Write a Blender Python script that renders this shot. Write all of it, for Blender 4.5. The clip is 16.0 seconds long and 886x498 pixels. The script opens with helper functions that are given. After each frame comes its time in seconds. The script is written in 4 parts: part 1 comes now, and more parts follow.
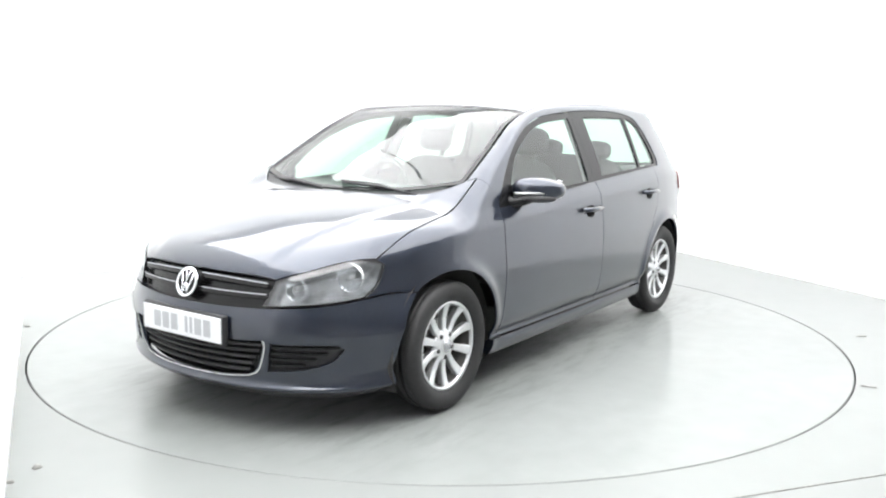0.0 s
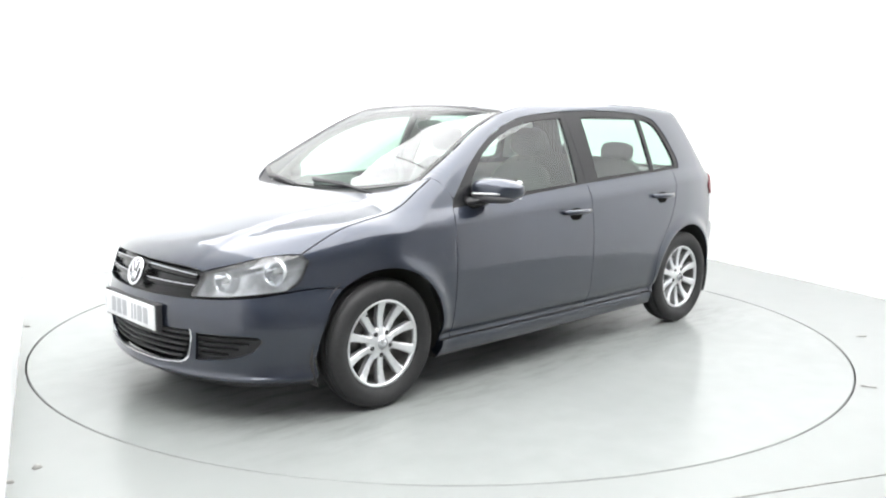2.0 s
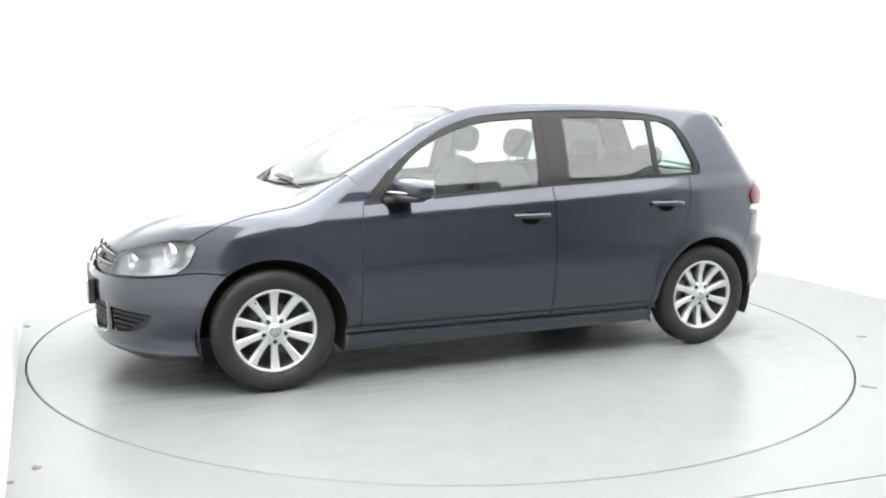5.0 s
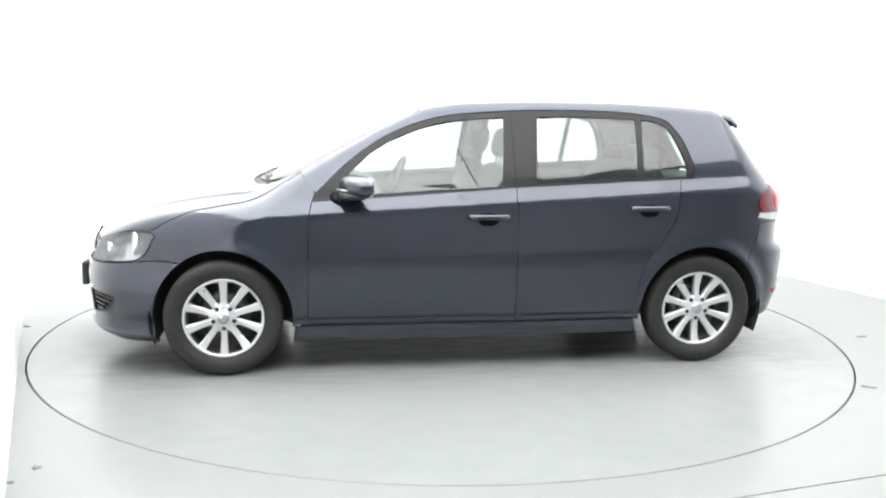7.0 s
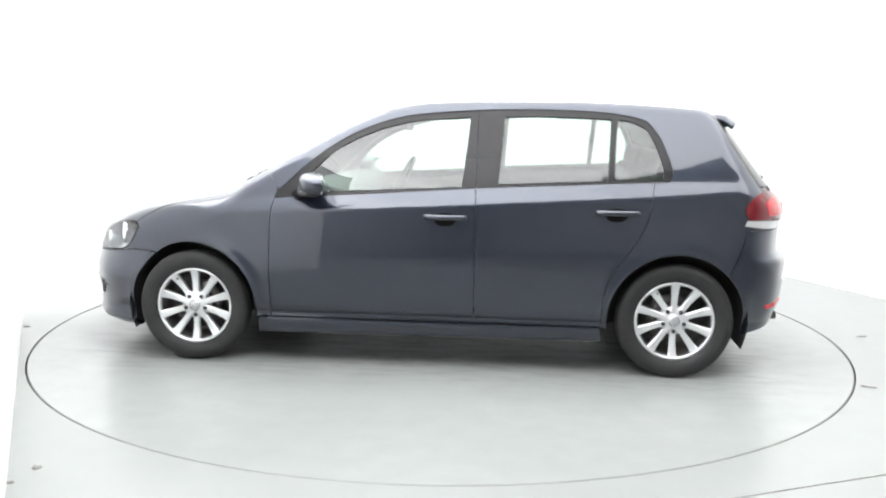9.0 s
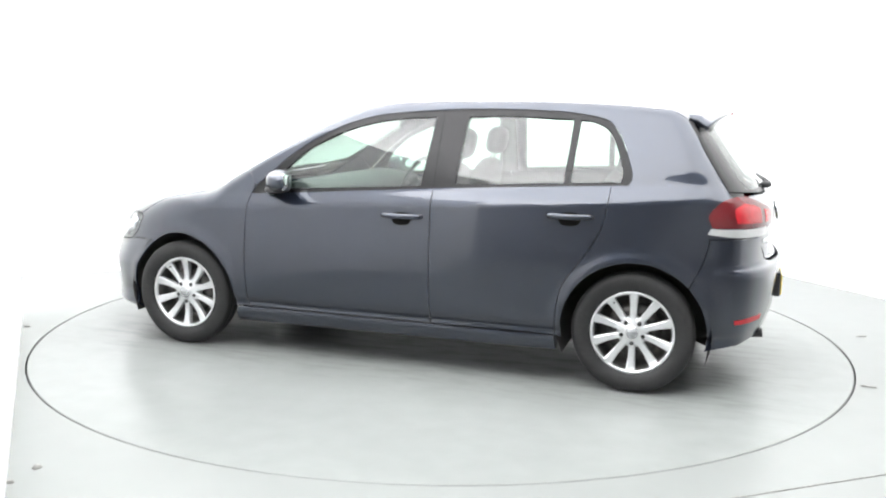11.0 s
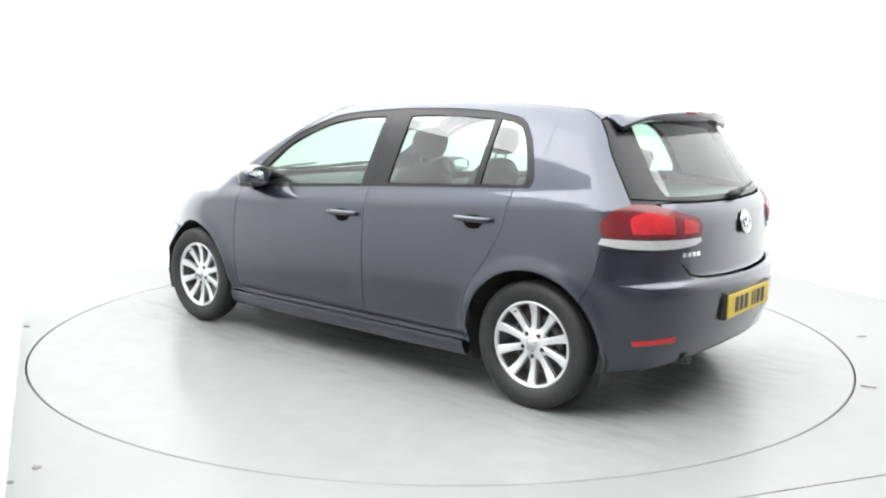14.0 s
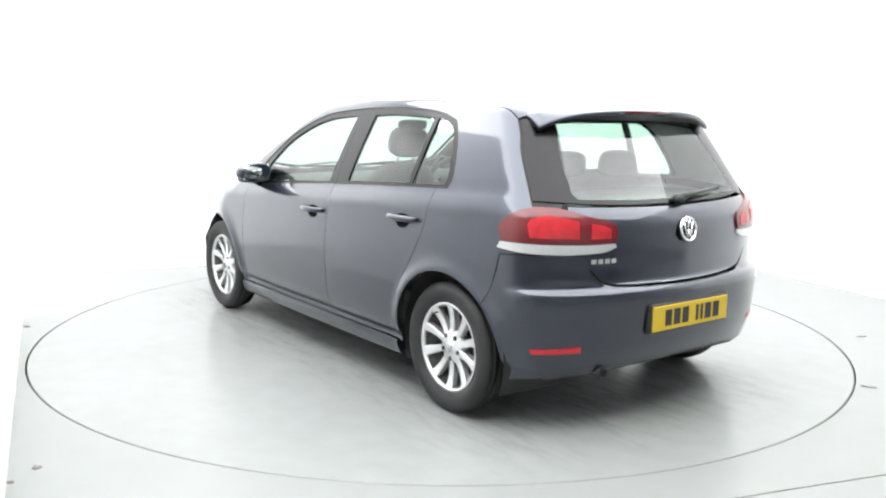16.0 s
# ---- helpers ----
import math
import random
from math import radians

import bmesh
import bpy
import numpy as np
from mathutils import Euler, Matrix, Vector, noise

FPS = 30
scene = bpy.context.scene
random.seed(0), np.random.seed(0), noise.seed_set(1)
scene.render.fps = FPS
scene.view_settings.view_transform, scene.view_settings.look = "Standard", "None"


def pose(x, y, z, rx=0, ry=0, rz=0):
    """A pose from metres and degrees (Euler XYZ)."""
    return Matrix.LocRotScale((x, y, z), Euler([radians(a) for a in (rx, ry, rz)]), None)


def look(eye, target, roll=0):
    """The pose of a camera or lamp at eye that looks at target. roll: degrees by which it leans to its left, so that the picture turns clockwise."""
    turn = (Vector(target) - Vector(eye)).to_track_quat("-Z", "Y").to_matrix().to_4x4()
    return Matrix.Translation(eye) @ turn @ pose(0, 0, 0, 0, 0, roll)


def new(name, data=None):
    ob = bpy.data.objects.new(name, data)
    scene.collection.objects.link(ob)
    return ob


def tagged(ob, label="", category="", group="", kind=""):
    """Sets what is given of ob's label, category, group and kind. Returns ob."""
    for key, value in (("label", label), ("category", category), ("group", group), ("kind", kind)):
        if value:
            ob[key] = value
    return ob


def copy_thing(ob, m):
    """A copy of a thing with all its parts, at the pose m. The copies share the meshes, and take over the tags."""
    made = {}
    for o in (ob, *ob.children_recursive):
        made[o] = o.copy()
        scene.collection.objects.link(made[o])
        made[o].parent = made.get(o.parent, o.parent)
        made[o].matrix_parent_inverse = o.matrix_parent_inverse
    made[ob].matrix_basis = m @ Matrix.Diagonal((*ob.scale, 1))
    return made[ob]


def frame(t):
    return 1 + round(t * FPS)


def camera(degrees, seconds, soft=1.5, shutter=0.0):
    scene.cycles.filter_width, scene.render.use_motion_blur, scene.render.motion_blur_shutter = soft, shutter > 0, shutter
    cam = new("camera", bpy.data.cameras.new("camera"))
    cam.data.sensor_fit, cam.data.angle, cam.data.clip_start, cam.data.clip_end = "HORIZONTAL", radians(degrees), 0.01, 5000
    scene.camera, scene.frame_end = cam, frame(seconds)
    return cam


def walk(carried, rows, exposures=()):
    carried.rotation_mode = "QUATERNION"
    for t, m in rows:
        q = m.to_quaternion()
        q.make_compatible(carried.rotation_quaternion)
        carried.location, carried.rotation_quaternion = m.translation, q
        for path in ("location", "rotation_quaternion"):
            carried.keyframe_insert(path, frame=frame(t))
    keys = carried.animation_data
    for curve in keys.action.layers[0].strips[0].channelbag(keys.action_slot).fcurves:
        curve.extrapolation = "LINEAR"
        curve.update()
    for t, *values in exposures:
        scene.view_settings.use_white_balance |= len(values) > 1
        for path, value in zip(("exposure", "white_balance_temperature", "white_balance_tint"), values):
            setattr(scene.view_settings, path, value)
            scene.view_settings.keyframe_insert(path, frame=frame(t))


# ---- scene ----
from mathutils.geometry import delaunay_2d_cdt

cam = camera(54.08, 16.0, soft=2.1)
EYE = Vector((0.0, -5.465, 1.3706))
FORWARD = Vector((0.00063, 0.98768, -0.15647))
walk(cam, [(0, look(EYE, EYE + FORWARD, 0.808)), (16, look(EYE, EYE + FORWARD, 0.808))])

# turning of the platform and the car on it, in degrees
TURN = [(0, 54.7), (0.5, 52.7), (1, 50.2), (1.5, 47.2), (2, 43.8), (2.5, 40.35), (3, 36.9), (3.5, 33.45), (4, 30.0),
        (5.25, 21.0), (6.5, 11.95), (7, 8.5), (7.5, 5.06), (8, 1.65), (8.5, -1.75), (9, -5.17), (10.25, -13.6), (11.5, -22.05),
        (12, -25.5), (12.5, -28.95), (13, -32.4), (13.5, -35.9), (14, -39.45), (14.5, -42.95), (15, -46.4), (15.5, -49.9), (16, -53.4)]
CAR_X, CAR_Y = -0.016, 0.097          # the car stands a little off the platform's centre
RING = 2.43

# room: its own axes, u along the back wall, v along the side wall towards the camera
CORNER = Vector((2.05, 3.98, 0))
U = Vector((-0.910, -0.4146, 0))
V = Vector((0.4146, -0.910, 0))
ROOM_U, ROOM_V, ROOM_H = 7.9, 10.5, 3.6
BAY_V = 6.2           # the white bay ends here; an unseen grey end, added to darken reflections, follows


def room(u, v, z=0.0):
    return CORNER + U * u + V * v + Vector((0, 0, z))


# ---- light ----
world = bpy.data.worlds.new("world")
world.use_nodes = True
world.node_tree.nodes["Background"].inputs["Color"].default_value = (0.9, 0.95, 1, 1)
world.node_tree.nodes["Background"].inputs["Strength"].default_value = 0.05
scene.world = world
scene.view_settings.exposure = 0.0
LIGHT = 5.5           # glow of the ceiling panels


# ---- materials ----
def mat(name, color, rough=0.5, metal=0.0, coat=0.0, grain=0.0, scale=20.0, bump=0.0, spread=0.0, emit=0.0, spec=0.5):
    m = bpy.data.materials.new(name)
    m.use_nodes = True
    nt = m.node_tree
    b = nt.nodes["Principled BSDF"]
    b.inputs["Base Color"].default_value = (*color, 1)
    b.inputs["Roughness"].default_value = rough
    b.inputs["Metallic"].default_value = metal
    b.inputs["Coat Weight"].default_value = coat
    b.inputs["Coat Roughness"].default_value = 0.04
    b.inputs["Coat IOR"].default_value = 1.66
    b.inputs["Specular IOR Level"].default_value = spec
    if emit:
        b.inputs["Emission Color"].default_value = (*color, 1)
        b.inputs["Emission Strength"].default_value = emit
    if grain or bump or spread:
        tc = nt.nodes.new("ShaderNodeTexCoord")
        fine = nt.nodes.new("ShaderNodeTexNoise")
        fine.inputs["Scale"].default_value = scale
        fine.inputs["Detail"].default_value = 6
        nt.links.new(tc.outputs["Object"], fine.inputs["Vector"])
        broad = nt.nodes.new("ShaderNodeTexNoise")
        broad.inputs["Scale"].default_value = scale * 0.11
        broad.inputs["Detail"].default_value = 3
        nt.links.new(tc.outputs["Object"], broad.inputs["Vector"])
        if grain:
            mul = nt.nodes.new("ShaderNodeMath")
            mul.operation = "MULTIPLY"
            nt.links.new(fine.outputs["Fac"], mul.inputs[0])
            nt.links.new(broad.outputs["Fac"], mul.inputs[1])
            ramp = nt.nodes.new("ShaderNodeMapRange")
            ramp.inputs["From Min"].default_value, ramp.inputs["From Max"].default_value = 0.1, 0.42
            ramp.inputs["To Min"].default_value, ramp.inputs["To Max"].default_value = 1 - grain, 1 + grain
            nt.links.new(mul.outputs[0], ramp.inputs["Value"])
            mix = nt.nodes.new("ShaderNodeVectorMath")
            mix.operation = "SCALE"
            mix.inputs[0].default_value = color
            nt.links.new(ramp.outputs[0], mix.inputs["Scale"])
            nt.links.new(mix.outputs[0], b.inputs["Base Color"])
        if spread:
            rr = nt.nodes.new("ShaderNodeMapRange")
            rr.inputs["From Min"].default_value, rr.inputs["From Max"].default_value = 0.3, 0.7
            rr.inputs["To Min"].default_value, rr.inputs["To Max"].default_value = max(rough - spread, 0), rough + spread
            nt.links.new(broad.outputs["Fac"], rr.inputs["Value"])
            nt.links.new(rr.outputs[0], b.inputs["Roughness"])
        if bump:
            bp = nt.nodes.new("ShaderNodeBump")
            bp.inputs["Strength"].default_value = bump
            bp.inputs["Distance"].default_value = 0.002
            nt.links.new(fine.outputs["Fac"], bp.inputs["Height"])
            nt.links.new(bp.outputs[0], b.inputs["Normal"])
    return m


def glass_mat(name, tint, rough=0.0):
    """Thin glass: clear with a tint, and a gloss that grows towards a glancing view."""
    m = bpy.data.materials.new(name)
    m.use_nodes = True
    nt = m.node_tree
    nt.nodes.remove(nt.nodes["Principled BSDF"])
    clear = nt.nodes.new("ShaderNodeBsdfTransparent")
    clear.inputs["Color"].default_value = (*tint, 1)
    gloss = nt.nodes.new("ShaderNodeBsdfGlossy")
    gloss.inputs["Roughness"].default_value = rough
    weight = nt.nodes.new("ShaderNodeLayerWeight")
    weight.inputs["Blend"].default_value = 0.5
    steep = nt.nodes.new("ShaderNodeMath")
    steep.operation = "POWER"
    steep.inputs[1].default_value = 4.5
    nt.links.new(weight.outputs["Facing"], steep.inputs[0])
    fade = nt.nodes.new("ShaderNodeMapRange")
    fade.inputs["To Min"].default_value, fade.inputs["To Max"].default_value = 0.10, 0.95
    nt.links.new(steep.outputs[0], fade.inputs["Value"])
    mix = nt.nodes.new("ShaderNodeMixShader")
    nt.links.new(fade.outputs[0], mix.inputs[0])
    nt.links.new(clear.outputs[0], mix.inputs[1])
    nt.links.new(gloss.outputs[0], mix.inputs[2])
    nt.links.new(mix.outputs[0], nt.nodes["Material Output"].inputs["Surface"])
    return m


PAINT = mat("blue_grey_paint", (0.0165, 0.0232, 0.0400), 0.30, 0.75, 1.0, grain=0.05, scale=6)
BLACK = mat("black_plastic", (0.028, 0.028, 0.030), 0.5, grain=0.15, scale=300, bump=0.1)
GLOSSBLACK = mat("gloss_black_trim", (0.008, 0.008, 0.009), 0.25, spec=0.3)
RUBBER = mat("tyre_rubber", (0.016, 0.016, 0.0165), 0.62, grain=0.25, scale=60, bump=0.15)
ALLOY = mat("silver_alloy", (0.70, 0.71, 0.72), 0.35, 0.7, 0.3, grain=0.05, scale=80)
CHROME = mat("chrome", (0.85, 0.86, 0.88), 0.08, 1.0)
STEEL = mat("brake_steel", (0.16, 0.155, 0.15), 0.45, 0.8, grain=0.3, scale=90)
GLASS = glass_mat("green_tinted_glass", (0.68, 0.83, 0.75))
LENS = glass_mat("clear_lens", (0.96, 0.97, 0.98))
REFLECTOR = mat("lamp_reflector", (0.82, 0.84, 0.86), 0.2, 0.9)
SATIN = mat("satin_chrome", (0.50, 0.51, 0.53), 0.25, 1.0)
BEZEL = mat("lamp_bezel", (0.55, 0.56, 0.575), 0.26, 0.75, grain=0.3, scale=30)
REDLENS = mat("red_lamp_lens", (0.46, 0.014, 0.022), 0.2, coat=0.25, grain=0.25, scale=25)
DARKRED = mat("dark_red_lamp_lens", (0.12, 0.005, 0.009), 0.2, coat=0.25)
WHITELENS = mat("white_lamp_lens", (0.42, 0.43, 0.43), 0.15, coat=1.0, grain=0.08, scale=60)
CLOTH = mat("dark_grey_cloth", (0.040, 0.042, 0.043), 0.95, grain=0.10, scale=40)
TRIM = mat("grey_interior_trim", (0.17, 0.175, 0.175), 0.7, grain=0.1, scale=120, bump=0.2)
DASH = mat("black_dashboard", (0.045, 0.046, 0.048), 0.7, grain=0.15, scale=200, bump=0.3)
LINER = mat("pale_headliner", (0.45, 0.46, 0.45), 0.9, grain=0.06, scale=150)
PLATE_W = mat("white_plate", (0.80, 0.81, 0.82), 0.35, grain=0.03, scale=30)
PLATE_Y = mat("yellow_plate", (0.60, 0.42, 0.014), 0.35, grain=0.04, scale=30)
PLATE_INK = mat("plate_ink", (0.012, 0.012, 0.012), 0.5)
# front plate's ink, with the washing-out by glare put into its colour
PLATE_INK_WASHED = mat("glare_washed_plate_ink", (0.46, 0.47, 0.49), 0.5)
MIRROR = mat("mirror_glass", (0.85, 0.87, 0.88), 0.03, 1.0)
WALL = mat("white_wall_paint", (0.88, 0.885, 0.88), 0.6, grain=0.015, scale=3, bump=0.03)
# greys for the added, unseen end of the room that darkens reflections
UNSEEN_GREY = mat("unseen_mid_grey", (0.48, 0.485, 0.49), 0.7, grain=0.2, scale=3)
UNSEEN_DARK = mat("unseen_dark_floor", (0.19, 0.19, 0.185), 0.6, grain=0.25, scale=5, bump=0.1)
FLOOR = mat("pale_grey_vinyl_floor", (0.240, 0.251, 0.244), 0.26, grain=0.02, scale=6, spread=0.01, bump=0.02, spec=0.22)
DISC = mat("pale_grey_platform", (0.244, 0.256, 0.249), 0.24, grain=0.05, scale=7, spread=0.02, bump=0.02, spec=0.25)
CUP_SHADE = mat("recess_shade_black", (0.004, 0.004, 0.004), 0.9, spec=0.05)
GAP = mat("dark_gap", (0.03, 0.03, 0.03), 0.8)
SKIRT = mat("white_skirting", (0.74, 0.75, 0.745), 0.5, grain=0.03, scale=8)
DIRT = mat("grey_dirt", (0.20, 0.20, 0.19), 0.9, grain=0.3, scale=60)


def scuff(m, x_half, y_mid, y_half):
    """Dirty streaks on the platform along the strip where cars are driven on."""
    nt = m.node_tree
    b = nt.nodes["Principled BSDF"]
    old = b.inputs["Base Color"].links[0].from_socket
    tc = nt.nodes.new("ShaderNodeTexCoord")
    sep = nt.nodes.new("ShaderNodeSeparateXYZ")
    nt.links.new(tc.outputs["Object"], sep.inputs[0])
    gate = None
    for out, mid, half in (("X", 0.0, x_half), ("Y", y_mid, y_half)):
        sub = nt.nodes.new("ShaderNodeMath")
        sub.operation = "SUBTRACT"
        sub.inputs[1].default_value = mid
        nt.links.new(sep.outputs[out], sub.inputs[0])
        ab = nt.nodes.new("ShaderNodeMath")
        ab.operation = "ABSOLUTE"
        nt.links.new(sub.outputs[0], ab.inputs[0])
        mr = nt.nodes.new("ShaderNodeMapRange")
        mr.inputs["From Min"].default_value, mr.inputs["From Max"].default_value = half - 0.35, half + 0.25
        mr.inputs["To Min"].default_value, mr.inputs["To Max"].default_value = 1, 0
        nt.links.new(ab.outputs[0], mr.inputs["Value"])
        if gate is None:
            gate = mr.outputs[0]
        else:
            mul = nt.nodes.new("ShaderNodeMath")
            mul.operation = "MULTIPLY"
            nt.links.new(gate, mul.inputs[0])
            nt.links.new(mr.outputs[0], mul.inputs[1])
            gate = mul.outputs[0]
    mp = nt.nodes.new("ShaderNodeMapping")
    mp.inputs["Scale"].default_value = (1.6, 6.0, 1)
    nt.links.new(tc.outputs["Object"], mp.inputs["Vector"])
    nz = nt.nodes.new("ShaderNodeTexNoise")
    nz.inputs["Scale"].default_value, nz.inputs["Detail"].default_value, nz.inputs["Roughness"].default_value = 2.2, 8, 0.65
    nt.links.new(mp.outputs[0], nz.inputs["Vector"])
    st = nt.nodes.new("ShaderNodeMapRange")
    st.inputs["From Min"].default_value, st.inputs["From Max"].default_value = 0.47, 0.66
    st.inputs["To Min"].default_value, st.inputs["To Max"].default_value = 0.0, 0.38
    nt.links.new(nz.outputs["Fac"], st.inputs["Value"])
    amount = nt.nodes.new("ShaderNodeMath")
    amount.operation = "MULTIPLY"
    nt.links.new(st.outputs[0], amount.inputs[0])
    nt.links.new(gate, amount.inputs[1])
    mix = nt.nodes.new("ShaderNodeMix")
    mix.data_type = "RGBA"
    nt.links.new(amount.outputs[0], mix.inputs["Factor"])
    nt.links.new(old, mix.inputs["A"])
    mix.inputs["B"].default_value = (0.06, 0.063, 0.06, 1)
    nt.links.new(mix.outputs["Result"], b.inputs["Base Color"])


scuff(DISC, 2.0, -0.16, 0.95)


# ---- mesh helpers ----
def link(name, bm, material, parent=None, smooth=True):
    me = bpy.data.meshes.new(name)
    shaped = "form_normal" in bm.verts.layers.float_vector
    bm.to_mesh(me)
    bm.free()
    if smooth:
        me.polygons.foreach_set("use_smooth", [True] * len(me.polygons))
    if shaped:
        # shading follows the true curve of the body; turned-in edges stay crisp
        nv = np.zeros(len(me.vertices) * 3)
        me.attributes["form_normal"].data.foreach_get("vector", nv)
        nv = nv.reshape(-1, 3)
        lv = np.zeros(len(me.loops), int)
        me.loops.foreach_get("vertex_index", lv)
        ln = nv[lv]
        flag = np.zeros(len(me.polygons), int)
        me.attributes["lip"].data.foreach_get("value", flag)
        start, total, fn = np.zeros(len(flag), int), np.zeros(len(flag), int), np.zeros(len(flag) * 3)
        me.polygons.foreach_get("loop_start", start)
        me.polygons.foreach_get("loop_total", total)
        me.polygons.foreach_get("normal", fn)
        owner = np.repeat(np.arange(len(flag)), total)
        ln = np.where((flag[owner] == 1)[:, None], fn.reshape(-1, 3)[owner], ln)
        me.normals_split_custom_set([tuple(v) for v in ln])
    if material:
        me.materials.append(material)
    ob = new(name, me)
    if parent:
        ob.parent = parent
    return ob


def part(name, bm, material, parent, label="", smooth=True):
    ob = link(name, bm, material, parent, smooth)
    if label:
        tagged(ob, label)
    return ob


def box_bm(x0, x1, y0, y1, z0, z1, bevel=0.0, seg=2):
    bm = bmesh.new()
    bmesh.ops.create_cube(bm, size=1)
    for v in bm.verts:
        v.co = Vector(((x0 + x1) / 2 + v.co.x * (x1 - x0), (y0 + y1) / 2 + v.co.y * (y1 - y0), (z0 + z1) / 2 + v.co.z * (z1 - z0)))
    if bevel:
        bmesh.ops.bevel(bm, geom=bm.edges[:] , offset=bevel, segments=seg, affect="EDGES", profile=0.5)
    return bm


def slab_bm(corners, z0, z1):
    bm = bmesh.new()
    lo = [bm.verts.new((c.x, c.y, z0)) for c in corners]
    hi = [bm.verts.new((c.x, c.y, z1)) for c in corners]
    bm.faces.new(lo[::-1])
    bm.faces.new(hi)
    n = len(corners)
    for i in range(n):
        bm.faces.new((lo[i], lo[(i + 1) % n], hi[(i + 1) % n], hi[i]))
    bmesh.ops.recalc_face_normals(bm, faces=bm.faces)
    return bm


def lathe_bm(profile, seg=48, close=True):
    """Turn a profile of (radius, along) about the y axis."""
    bm = bmesh.new()
    rings = []
    for r, y in profile:
        rings.append([bm.verts.new((r * math.cos(2 * math.pi * i / seg), y, r * math.sin(2 * math.pi * i / seg))) for i in range(seg)])
    for a, b in zip(rings, rings[1:] + ([rings[0]] if close else [])):
        for i in range(seg):
            j = (i + 1) % seg
            bm.faces.new((a[i], a[j], b[j], b[i]))
    bmesh.ops.recalc_face_normals(bm, faces=bm.faces)
    return bm


def tube_bm(points, radius, seg=8):
    bm = bmesh.new()
    pts = [Vector(p) for p in points]
    rings = []
    for i, p in enumerate(pts):
        d = (pts[min(i + 1, len(pts) - 1)] - pts[max(i - 1, 0)]).normalized()
        a = d.orthogonal().normalized() if abs(d.z) > 0.95 else d.cross(Vector((0, 0, 1))).normalized()
        b = d.cross(a)
        r = radius[i] if isinstance(radius, (list, tuple)) else radius
        rings.append([bm.verts.new(p + (a * math.cos(2 * math.pi * k / seg) + b * math.sin(2 * math.pi * k / seg)) * r) for k in range(seg)])
    for a, b in zip(rings, rings[1:]):
        for k in range(seg):
            bm.faces.new((a[k], a[(k + 1) % seg], b[(k + 1) % seg], b[k]))
    bm.faces.new(rings[0][::-1])
    bm.faces.new(rings[-1])
    bmesh.ops.recalc_face_normals(bm, faces=bm.faces)
    return bm


def moved(bm, m):
    bmesh.ops.transform(bm, matrix=m, verts=bm.verts)
    return bm


def flipped(bm):
    """The same piece on the other side of the car."""
    for v in bm.verts:
        v.co.y = -v.co.y
    if "form_normal" in bm.verts.layers.float_vector:
        layer = bm.verts.layers.float_vector["form_normal"]
        for v in bm.verts:
            v[layer] = Vector((v[layer].x, -v[layer].y, v[layer].z))
    bmesh.ops.reverse_faces(bm, faces=bm.faces)
    return bm


def joined(*bms):
    out = bmesh.new()
    for b in bms:
        me = bpy.data.meshes.new("tmp")
        b.to_mesh(me)
        b.free()
        out.from_mesh(me)
        bpy.data.meshes.remove(me)
    return out


